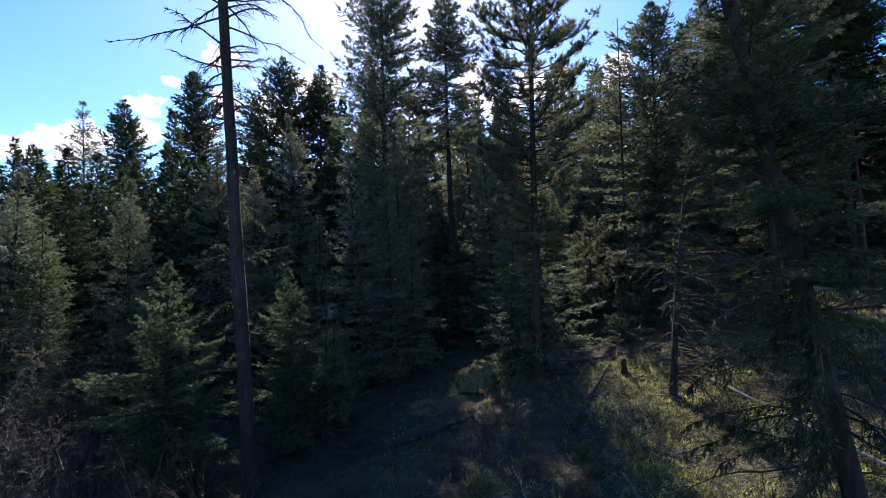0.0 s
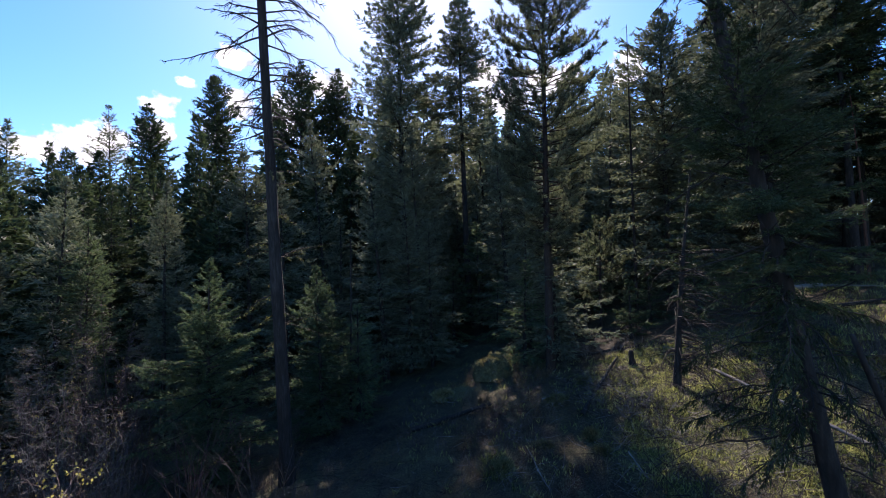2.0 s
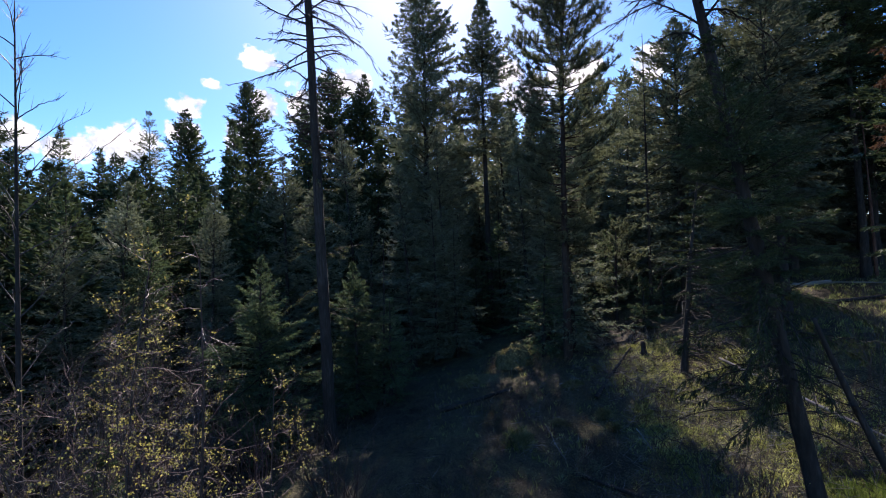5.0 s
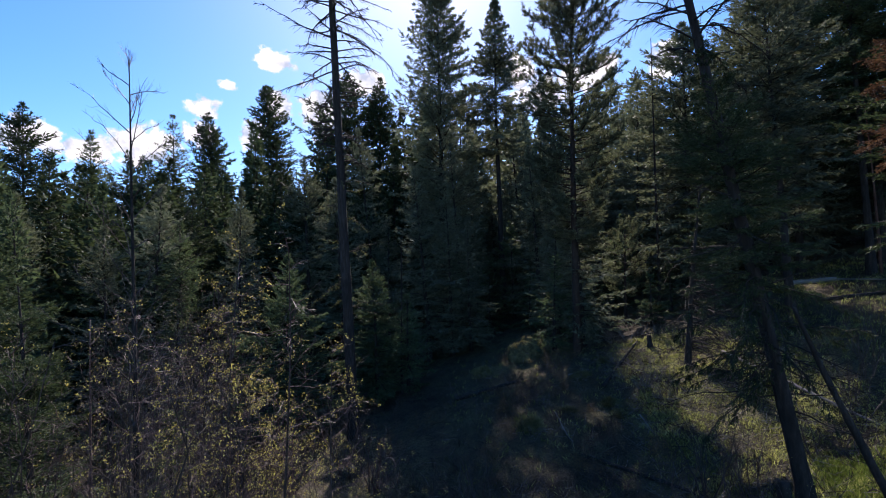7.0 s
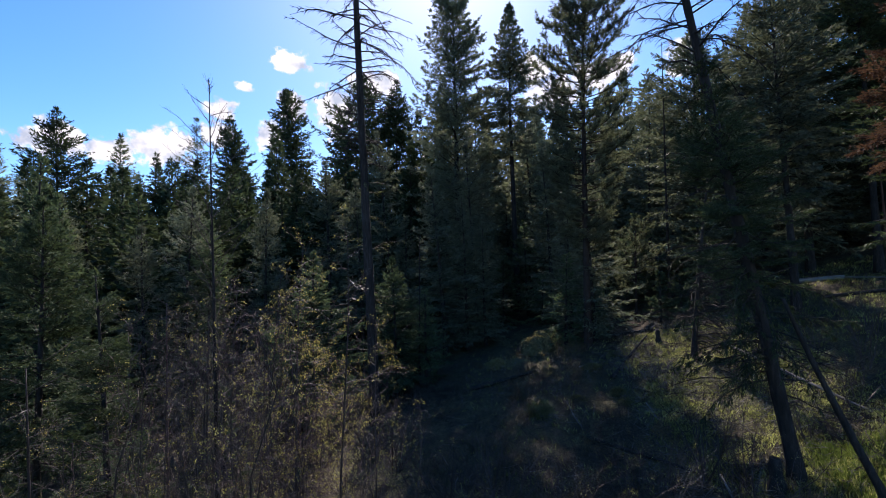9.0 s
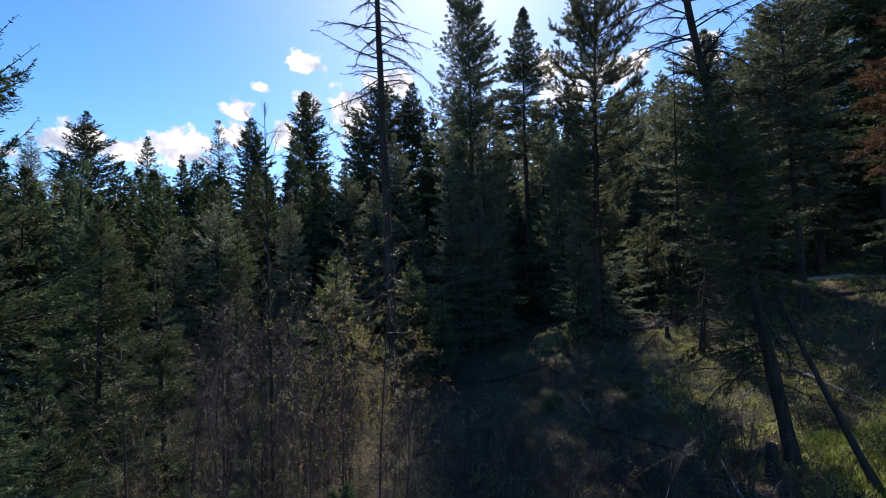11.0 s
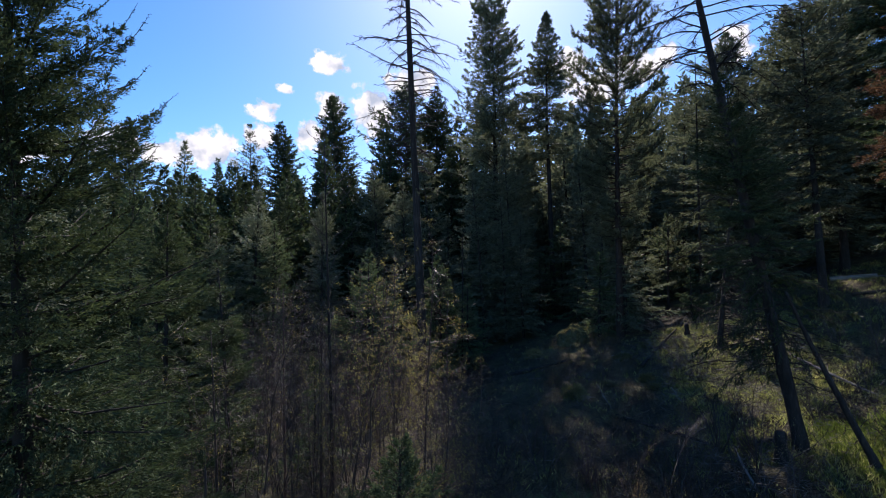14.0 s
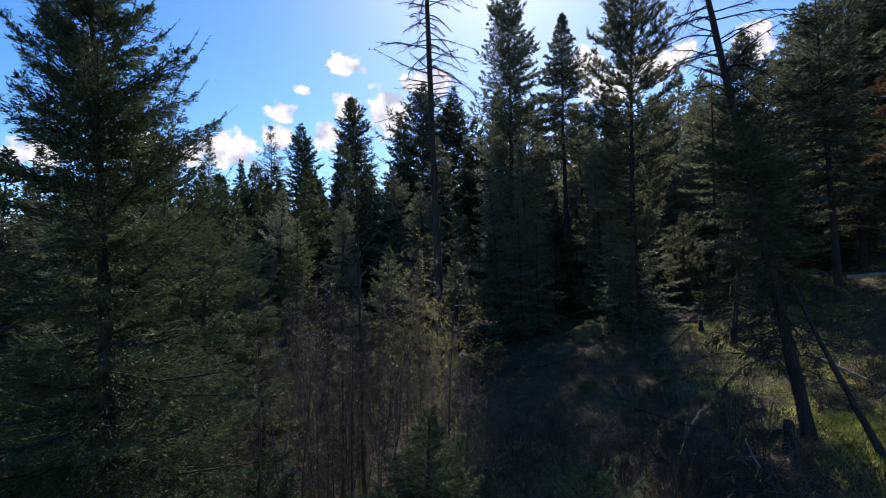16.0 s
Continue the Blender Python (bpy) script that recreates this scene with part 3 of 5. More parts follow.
def make_snag():
    """The tall barkless trunk with whorls of dead limbs."""
    r = np.random.default_rng(21)
    x, y = -7.35, 17.15
    z0 = float(rise(x, y))
    h = 30.0
    top = empty("dead_tree", x, y, z0 - 0.05, 0, "tall dead grey conifer trunk with bare crooked branches", "tree")
    trunk, heart = stem(h, 0.275, 0.08, 12, 24, (0.35, -3.1), 0.02, r=r)
    wood = part("trunk", quads_mesh("trunk", trunk, BARK_DEAD, smooth=True), top)
    for zz in np.arange(13.2, 29.6, 0.24):
        for side in (0.0, math.pi):
            if r.uniform() < 0.1:
                continue
            full = min(1.0, 0.55 + 0.3 * (zz - 13.4)) * (1.0 if zz < 26 else 0.7) * r.choice([0.55, 0.9, 1.0, 1.1])
            arched(wood, BARK_DEAD, r, heart, zz + r.normal(0, 0.1), side + r.normal(0, 0.62), r.uniform(1.5, 3.3) * full, 0.046, r.normal(0.08, 0.24), r.uniform(0.0, 0.5), int(r.integers(18, 36)))
    # lower down the limbs are few, drooping and mossy
    moss = []
    for zz in np.linspace(6.0, 13.6, 24) + r.normal(0, 0.25, 24):
        moss.append(arched(wood, BARK_DEAD, r, heart, zz, r.choice([0.0, math.pi]) + r.normal(0, 0.6), r.choice([0.6, 1.1, 1.6, 2.3]) * r.uniform(0.8, 1.2), 0.022, r.normal(0.1, 0.28), r.uniform(0.1, 0.8), int(r.integers(5, 13))))
    low = np.concatenate(moss)
    p = low[:, 0:3]
    ti = np.repeat(np.arange(len(p)), 4)
    at = p[ti] + (low[ti, 3:6] - p[ti]) * r.uniform(0, 1, (len(ti), 1))
    way = unit(r.normal(0, 0.6, (len(ti), 3)) + np.array([0, 0, -0.6]))
    part("lichen", quads_mesh("lichen", kites(at, way, r.uniform(0.04, 0.12, len(ti)), np.full(len(ti), 0.018), 0, r), LICHEN), top, "pale yellow-green moss on the lower limbs", "stuff")


make_snag()


def make_leaner():
    """The leaning trunk on the slope: bare at the top, drooping green limbs in the middle."""
    r = np.random.default_rng(5)
    x, y = 7.6, 8.43
    top = empty("leaning_tree", x, y, float(rise(x, y)) - 0.1, 0, "dark leaning conifer with dead upper limbs", "tree")
    trunk, heart = stem(26.0, 0.215, 0.035, 12, 40, (-3.6, 1.2), 0.12, r=r)
    wood = part("trunk", quads_mesh("trunk", trunk, BARK, smooth=True), top)
    for zz in np.linspace(12.6, 22.8, 62):
        arched(wood, BARK, r, heart, zz, r.choice([0.0, math.pi]) + r.normal(0, 0.7), r.uniform(1.2, 3.4), 0.038, r.normal(0.2, 0.24), r.uniform(0.0, 0.55), 34)
    n = 40
    z = np.linspace(2.4, 10.6, n)
    limbs(wood, BARK, r, heart, z, r.uniform(0, 6.28, n), r.uniform(1.2, 3.4, n), [0.028] * n, r.normal(-0.15, 0.2, n), 1, (5, 10))
    _, work, crown = fir_parts(131, 13.2, 2.4, 5.4, spray=0.115, gap=0.1, lean=(-1.83, 0.61), cover=9.0, dead=0, slope=0.5, thin=0.2, fat=0.25)
    part("branchwork", work, top, kind="stuff")
    part("crown", crown, top)
    # low boughs hanging over the grass, thin of needle
    hung = []
    for q in range(30):
        zz = 3.0 + 3.4 * q / 30
        away = r.choice([2.6, 3.4, 4.2, 1.4, 0.2]) + r.normal(0, 0.35)
        hung.append(arched(wood, BARK, r, heart, zz, away, r.uniform(1.4, 3.0), 0.026, r.normal(0.05, 0.12), r.uniform(0.25, 0.6), 26, 0.5))
    low = np.concatenate(hung)
    ti = np.repeat(np.arange(len(low)), 7)
    at = low[ti, 0:3] + (low[ti, 3:6] - low[ti, 0:3]) * r.uniform(0, 1, (len(ti), 1))
    ln = r.uniform(0.05, 0.15, len(ti))
    way = unit(unit(low[ti, 3:6] - low[ti, 0:3]) + r.normal(0, 0.5, (len(ti), 3)) + np.array([0, 0, -0.35]))
    part("foliage", quads_mesh("needles", blades(at, way, ln, ln * 0.24, 0.2, r), FIR, 3), top, "thin hanging needles on the low boughs", "stuff")


make_leaner()


def make_slim_leaner():
    r = np.random.default_rng(6)
    x, y = 8.88, 7.0
    top = empty("leaning_sapling", x, y, float(rise(x, y)) - 0.1, 0, "slim dead trunk tilted across the slope", "tree")
    trunk, heart = stem(5.4, 0.12, 0.045, 9, 20, (-2.1, 0.35), 0.14, r=r)
    wood = part("trunk", quads_mesh("trunk", trunk, BARK, smooth=True), top)
    n = 12
    limbs(wood, BARK_DEAD, r, heart, np.linspace(1.0, 4.6, n), r.uniform(0, 6.28, n), r.uniform(0.4, 1.1, n), [0.012] * n, r.normal(0, 0.3, n))


make_slim_leaner()


def make_bare_pole(x, y, height, r0, lean, label, mat, seed, n=26, ln=0.9):
    r = np.random.default_rng(seed)
    top = empty("dead_pole_tree", x, y, float(rise(x, y)) - 0.1, 0, label, "tree")
    trunk, heart = stem(height, r0, 0.02, 8, 14, lean, 0.1, r=r)
    wood = part("trunk", quads_mesh("trunk", trunk, mat, smooth=True), top)
    z = np.linspace(height * 0.25, height * 0.99, n)
    limbs(wood, BARK_DEAD, r, heart, z, r.uniform(0, 6.28, n), r.uniform(0.3, 1.0, n) * ln, [0.012] * n, r.normal(0.1, 0.25, n), 1, (2, 4))


make_bare_pole(10.9, 27.7, 18.8, 0.12, (0.3, 0), "thin dead pole of a conifer among green trees", BARK_DEAD, 31)
make_bare_pole(22.05, 24.1, 10.6, 0.085, (-0.1, 0.05), "thin reddish bare trunk in the shade", BARK_RED, 32)
make_bare_pole(-6.0, 22.5, 9.5, 0.07, (0.2, 0), "thin grey dead conifer pole", BARK_DEAD, 34)


# ---- firs and pines that can be told apart ----
def fir(x, y, top, spread, foot_share, seed, label, mat=None, name="fir_tree", **kw):
    z = float(rise(x, y))
    h = top - z
    kw.setdefault("spray", 0.36)
    return plant(name, fir_parts(seed, h, spread, h * foot_share, mat=mat, **kw), x, y, label)


TALL = "tall dark green fir with a pointed crown"
FAR = dict(spray=0.6, gap=0.3, fat=0.32)
MID = dict(spray=0.42, gap=0.2)
fir(-49.9, 63.9, 34.0, 5.0, 0.1, 101, "tall fir with a thin spindly leader", FIR_HAZED, thin=0.3, cover=3.2, slope=0.38, **FAR)
fir(-41.2, 60.5, 32.7, 5.2, 0.1, 102, TALL, cover=9, slope=0.72, spray=0.58, gap=0.28, fat=0.34)
fir(-31.8, 61.5, 36.4, 6.2, 0.1, 103, TALL, cover=9, slope=0.72, spray=0.58, gap=0.28, fat=0.34)
fir(-18.5, 52.8, 34.0, 6.0, 0.08, 104, TALL, FIR, cover=9, slope=0.72, spray=0.58, gap=0.28, fat=0.34)
fir(-13.9, 53.4, 33.1, 5.2, 0.08, 105, TALL, cover=9, slope=0.72, spray=0.58, gap=0.28, fat=0.34)
# middle firs: the pale veil over them is put into the needle colour
fir(-4.6, 37.0, 37.6, 3.5, 0.02, 106, "big dense dark fir reaching far above its neighbours", FIR_HAZED, cover=12, slope=0.58, spray=0.36, gap=0.18, shoots=0.5)
fir(0.8, 38.0, 32.7, 3.3, 0.5, 107, "slender fir with a ragged spire", FIR_HAZED, cover=11, slope=0.5, spray=0.36, gap=0.18, shoots=0.4)
# right-hand firs in the paler needles: missing brightness made up in the colour
fir(13.2, 28.0, 24.1, 4.3, 0.05, 108, "broad dark green fir behind the leaning trunk", FIR_HAZED, spray=0.36, gap=0.18, cover=10, slope=0.75, fat=0.34)
fir(15.1, 21.0, 23.5, 3.4, 0.32, 109, "tall ragged green fir on the slope", FIR_HAZED, cover=9, fat=0.32, spray=0.28, gap=0.17, slope=0.6)
fir(24.5, 27.0, 31.0, 4.2, 0.2, 110, "tall ragged green fir on the slope", FIR, spray=0.26, gap=0.17, slope=0.6)
fir(26.5, 23.0, 30.0, 4.2, 0.2, 132, "tall ragged green fir on the slope", FIR, spray=0.26, gap=0.18, slope=0.7)
fir(21.6, 36.0, 29.5, 4.6, 0.3, 111, TALL, FIR_HAZED, cover=9, slope=0.6, **MID)
fir(25.8, 36.0, 32.0, 4.4, 0.2, 134, TALL, FIR_HAZED, cover=9, slope=0.6, **MID)
fir(20.6, 28.6, 29.0, 3.6, 0.1, 135, "tall ragged green fir on the slope", FIR_HAZED, spray=0.3, gap=0.17, slope=0.6, cover=7)
fir(22.2, 25.0, 27.5, 2.4, 0.36, 136, "dark slender fir bare of limbs below", FIR, spray=0.24, gap=0.16, slope=0.6, cover=9)
fir(28.5, 33.0, 34.0, 4.6, 0.1, 133, TALL, FIR_HAZED, cover=9, slope=0.6, **MID)
fir(13.8, 10.0, 17.5, 2.8, 0.28, 113, "dense dark fir with drooping limbs", FIR, spray=0.2, gap=0.15, slope=0.6)
ragged = fir(8.53, 17.95, 13.0, 1.3, 0.3, 114, "small sparse fir with dead lower twigs", FIR, thin=0.35, spray=0.18, gap=0.14, dead=50, dead_reach=2.0, lean=(1.2, 0.1), cover=2.0, slope=0.25)
rr = np.random.default_rng(61)
for q in range(72):
    arched(ragged, BARK_DEAD, rr, lambda h: (1.2 * h / 10.0 * 0.8, 0.05), 0.7 + 4.9 * q / 72, rr.normal(-0.2, 1.0), rr.uniform(1.0, 3.3), 0.03, rr.normal(0.12, 0.15), rr.uniform(0.35, 0.8), 14)
fir(-11.2, 18.5, 8.8, 3.5, 0.03, 115, "young green fir standing clear of the thicket", FIR_YOUNG, "young_fir", slope=0.58, spray=0.15, gap=0.1, dead=0, cover=8, shoots=0.25)
fir(-7.3, 21.8, 8.3, 2.8, 0.03, 116, "young green fir beside the dead trunk", FIR_YOUNG, "young_fir", slope=0.55, spray=0.16, gap=0.1, dead=0, cover=8, shoots=0.25)
fir(-5.6, 22.6, 6.4, 1.7, 0.04, 117, "small young green fir beside the dead trunk", FIR_YOUNG, "young_fir", slope=0.65, spray=0.26, gap=0.13, dead=0)
fir(-21.2, 23.9, 11.6, 2.6, 0.04, 118, "young green fir in the undergrowth", FIR_YOUNG, "young_fir", spray=0.28, gap=0.14, dead=0)
fir(-24.2, 29.7, 14.6, 2.9, 0.05, 119, "young green fir in the undergrowth", FIR, "young_fir", spray=0.3, gap=0.15, dead=0)
fir(9.1, 24.1, 7.0, 1.6, 0.12, 120, "small fir catching the sun", FIR_YOUNG, "young_fir", spray=0.24, gap=0.13, dead=0)
fir(-61.4, 50.7, 32.0, 5.2, 0.1, 121, "tall broad fir on the valley side", cover=8, slope=0.6, **FAR)
fir(-45.3, 29.0, 21.4, 3.6, 0.05, 122, "spruce-like fir with a thin top", FIR_HAZED, cover=3.5, **MID)
fir(-51.0, 49.1, 27.4, 3.4, 0.05, 123, "slender pointed fir on the valley side", FIR_HAZED, slope=0.34, **FAR)
fir(-42.6, 44.7, 22.9, 3.4, 0.05, 124, "small pointed fir in the wood", slope=0.34, **FAR)
fir(-40.0, 44.4, 22.0, 3.4, 0.05, 125, "small pointed fir in the wood", slope=0.34, **FAR)
fir(-14.9, 6.3, 10.2, 3.2, 0.2, 126, "mid-sized green fir above the bushes", FIR, spray=0.15, gap=0.1, dead=14, cover=7, shoots=0.3, slope=0.5)
fir(-8.05, -3.5, 14.0, 3.0, 0.26, 127, "big green fir with upturned branch tips", FIR, spray=0.098, gap=0.075, whorls=1.6, dead=90, dead_reach=1.0, fat=0.26, cover=19.0, upturn=0.35, slope=0.43, lobed=0.5, shoots=0.5, lean=(-0.35, 0))
fir(-3.0, -1.9, 4.85, 2.0, 0.03, 128, "small bright green fir among bare saplings", FIR_YOUNG, "young_fir", spray=0.11, gap=0.07, dead=0, cover=12.0, fat=0.3, slope=0.72, shoots=0.2, whorls=2.4)
fir(-0.05, -0.6, 3.5, 2.6, 0.05, 129, "young fir with spreading green limbs", FIR_YOUNG, "young_fir", spray=0.11, gap=0.07, dead=0, cover=9.0, fat=0.28, slope=1.3, shoots=0.25, whorls=2.4)
for i, (fx, fy, ft, fs) in enumerate([(-6.0, -2.6, 4.6, 1.4), (-9.8, 0.4, 6.2, 1.8), (-10.8, 4.6, 7.8, 2.2), (-8.2, 5.4, 4.6, 1.7)]):
    fir(fx, fy, ft, fs, 0.02, 150 + i, "young green fir under the bare saplings", FIR, "young_fir", spray=0.13, gap=0.09, dead=0, cover=6.0, fat=0.24)
plant("rust_tree", fir_parts(130, 14.0, 2.0, 8.2, spray=0.16, gap=0.1, thin=0.15, mat=RUST, cover=5), 12.0, 9.3, "dying conifer with rust brown needles")
plant("pine_tree", pine_parts(140, 24.0, 5.4, 6.0, (0.5, -0.6), widest=2.9, needle=0.2, per=28, slim=0.026, boughs=13), 4.3, 22.3, "tall open pine with tufted needles")
plant("pine_tree", pine_parts(141, 6.5, 1.9, 1.5, (0.2, 0), boughs=9), 8.6, 27.6, "shorter pine with pale tufted needles")


# ---- the dense wood behind, from a few grown forms ----
def make_wood():
    protos = []
    for i, (h, sp, mt) in enumerate([(16, 3.6, FIR), (13, 3.2, FIR_HAZED), (19, 3.9, FIR_HAZED), (10, 2.9, FIR), (23, 4.2, FIR)]):
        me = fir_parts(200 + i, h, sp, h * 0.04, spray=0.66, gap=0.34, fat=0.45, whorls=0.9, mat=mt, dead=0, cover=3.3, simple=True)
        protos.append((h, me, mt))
    for i, (h, sp, mt) in enumerate([(12, 2.7, FIR_HAZED), (8, 2.1, FIR_YOUNG), (15, 2.9, FIR_HAZED), (6, 1.8, FIR_YOUNG)]):
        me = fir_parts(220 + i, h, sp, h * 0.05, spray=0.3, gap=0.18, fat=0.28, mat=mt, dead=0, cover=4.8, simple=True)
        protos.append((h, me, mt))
    r = np.random.default_rng(77)
    spots = [(-3.4, 47.1, 27.6), (3.0, 44.2, 25.2), (6.6, 47.2, 22.0), (16.4, 57.0, 33.0), (14.6, 41.0, 26.3), (31.3, 60.5, 34.2), (34.4, 61.5, 33.5), (32.5, 65.0, 36.0),
             (-30.0, 49.3, 23.4), (-27.7, 49.2, 26.4), (-18.6, 45.3, 22.9), (-9.0, 44, 25), (-22.5, 55, 30), (-2.0, 28.4, 11), (-3.4, 28.5, 13), (4.2, 27.8, 11.5), (5.2, 26.0, 6.8), (4.9, 23.3, 13.0), (3.2, 23.6, 8.5), (-5.0, 28.5, 15), (6.9, 29.0, 7.4), (11.2, 26.5, 7.8), (12.6, 23.8, 8.4),
             (8.8, 30.5, 9.8), (10.2, 33.0, 11.5), (-1.5, 53, 25), (3.5, 52, 27.5), (9.0, 55, 30), (-7.5, 50, 30), (-8.5, 31.0, 12.0), (-2.9, 33.0, 18.0), (3.5, 33.0, 17.0), (-11.5, 29.0, 15.0), (-15.0, 31.0, 17.0), (-10.6, 36.0, 21.0),
             (27.5, 62.0, 34.0), (16.0, 33.0, 12.5), (18.5, 34.0, 13.4), (21.0, 32.6, 12.6), (23.6, 34.0, 13.6), (17.5, 38.0, 16.6), (20.5, 38.5, 17.2), (23.2, 39.0, 17.6), (26.5, 37.0, 17.0), (19.5, 43.0, 21.0), (24.0, 44.0, 22.0), (28.0, 42.0, 24.0), (22.0, 49.0, 25.5), (17.0, 50.0, 26.0), (26.5, 50.0, 27.0), (31.0, 47.0, 27.0), (33.0, 34.0, 20.0), (36.0, 38.0, 22.0), (39.5, 42.0, 24.0), (30.5, 29.5, 18.0), (42.0, 38.0, 24.0), (35.0, 45.0, 26.0), (34.5, 29.0, 19.5), (39.0, 33.5, 22.0), (29.0, 37.5, 20.0), (2.4, 30.5, 7.2), (40.0, 49.0, 23.0), (43.0, 52.0, 25.0), (32.4, 50.5, 23.5), (36.5, 52.0, 25.0), (45.5, 47.0, 25.0), (-0.6, 33.5, 8.8), (1.6, 36.0, 11.6), (0.2, 41.0, 15.5), (2.3, 40.0, 15.6), (-1.7, 37.0, 13.0), (12.2, 35.9, 23.0), (11.4, 43.9, 25.5), (-2.3, 46.5, 20.0), (3.4, 48.2, 25.0), (1.6, 45.0, 18.5), (-6.6, 46.1, 27.0), (18.1, 46.2, 23.5), (24.0, 60.0, 32.0), (-10.0, 41.4, 20.5), (7.6, 41.0, 17.5), (9.6, 38.5, 15.5), (14.5, 37.0, 22.5),
             (-1.0, 61.0, 29.5), (2.2, 64.0, 31.0), (5.6, 60.0, 29.0), (8.6, 63.5, 31.5), (12.0, 60.5, 30.5), (-4.4, 59.0, 28.5), (0.8, 57.0, 26.5), (4.2, 55.5, 26.0), (7.2, 57.5, 27.5), (14.6, 63.0, 32.0), (10.4, 57.0, 28.0),
             (40.0, 60.0, 30.0), (46.0, 56.0, 30.0), (52.0, 52.0, 30.0), (36.0, 65.0, 31.0), (57.0, 46.0, 29.0), (49.0, 60.0, 32.0), (50.5, 44.5, 26.0), (61.0, 52.0, 32.0), (32.6, 42.6, 21.5), (44.4, 60.0, 29.0), (38.2, 51.4, 24.0)]
    taken = [(a, b) for a, b, _ in spots]
    taken += [(o.location.x, o.location.y) for o in scene.objects if o.parent is None and o.type == "EMPTY"]
    for row in range(3):
        for q in range(24):
            a, d = radians(-62 + 2.15 * q + r.normal(0, 0.5)), 44 + 10 * row + r.uniform(-3, 3)
            x, y = d * math.sin(a), d * math.cos(a)
            if min((x - e) ** 2 + (y - f) ** 2 for e, f in taken) > 2.6 ** 2:
                spots.append((x, y, 8 + d * (r.uniform(0.17, 0.25) if a > -0.75 else r.uniform(0.14, 0.22))))
                taken.append((x, y))
    tries = 0
    while len(spots) < 268 and tries < 12000:
        tries += 1
        x, y = r.uniform(-75, 48), r.uniform(-6, 78)
        d = math.hypot(x, y)
        # the sunny opening, the slope before the pine and the bushes stay free
        if (-7 < x < 14 and y < 28) or (x > 0 and y < 9) or (x > -20 and y < 20 and x < 13) or (x > 16 and x > 1.3 * y + 12):
            continue
        if -23 < x < -11 and 10 < y < 25:
            continue
        if x < 0 and y < -0.25 * x - 8:
            continue
        if min((x - a) ** 2 + (y - b) ** 2 for a, b in taken) < (2.4 if d < 50 else 3.3) ** 2:
            continue
        if (14.5 < x < 27 and 14 < y < 46) or (-1.8 < x + 0.087 * (y - 24) < 3.6 and y < 50):
            continue
        z = float(rise(x, y))
        top = 8 + d * (r.uniform(0.1, 0.22) if x < -12 else r.uniform(0.14, 0.36))
        if 3 < x + 0.087 * (y - 16) < 13:
            top = min(top, 2.5 + 0.71 * (y - 17))
        if top - z < 5:
            continue
        spots.append((x, y, top))
        taken.append((x, y))
    made = {}
    for x, y, t in spots:
        z = float(rise(x, y))
        h = t - z
        near = math.hypot(x, y) < 38 and y > -10
        # right of x -9 favours the needles with the haze in their colour
        k = min(range(5, 9) if near else range(5), key=lambda q: abs(protos[q][0] - h) + r.uniform(0, 3) + (5 if (x < -9) == (protos[q][2] is FIR_HAZED) else 0))
        s = h / protos[k][0]
        w = s ** 0.6 * r.uniform(0.85, 1.15)
        m = pose(x, y, z - 0.05, r.normal(0, 1.2), r.normal(0, 1.2), r.uniform(0, 360)) @ Matrix.Diagonal((w, w, s, 1))
        if k not in made:
            ob = plant("fir_tree", protos[k][1], x, y, "dark green fir in the dense wood", group="firs of the wood")
            ob.matrix_basis = m
            made[k] = ob
        else:
            c = copy_thing(made[k], pose(0, 0, 0))
            c.matrix_basis = m


make_wood()


# ---- bare saplings, bushes and brush ----
def sapling(x, y, height, seed, lean=(0, 0), leaves=0.25, label="slender bare sapling with fine twigs", mat=None, name="bare_sapling", n=34, reach=1.6, r0=None):
    r = np.random.default_rng(seed)
    top = empty(name, x, y, float(rise(x, y)) - 0.05, 0, label, "tree")
    trunk, heart = stem(height, r0 or 0.012 * height * 0.6, 0.008, 7, 14, lean, 0.004 * height, 1.2, r)
    wood = part("trunk", quads_mesh("trunk", trunk, mat or TWIG_DARK, smooth=True), top)
    fine = TWIG if seed % 3 else TWIG_RED
    tips = []
    for zz in np.linspace(height * 0.15, height * 0.97, n):
        a = r.uniform(0, 6.28)
        hx, hy = heart(zz)
        ln = reach * (1.15 - zz / height) ** 0.6 * r.uniform(0.5, 1.1)
        s, t = bare_lines(r, (hx, hy, zz), (math.cos(a), math.sin(a), r.uniform(0.3, 0.9)), ln, 0.0034 + 0.003 * ln, 2, 0.9, 0.1, 5, (4, 8), 0.52, 0.2)
        part("branch", seg_mesh("branch", s, fine), wood)
        tips.append(t)
    tips = np.concatenate(tips)
    tips = tips[r.uniform(size=len(tips)) < leaves]
    if len(tips):
        ti = np.repeat(np.arange(len(tips)), 7)
        ln = r.uniform(0.014, 0.03, len(ti))
        base = tips[ti, 0:3] + r.normal(0, 0.045, (len(ti), 3))
        part("foliage", quads_mesh("leaves", kites(base, unit(r.normal(0, 1, (len(ti), 3))), ln, ln * 0.62, 0.2, r), LEAF), top, "sparse yellow-green spring leaves", "stuff")
    return top


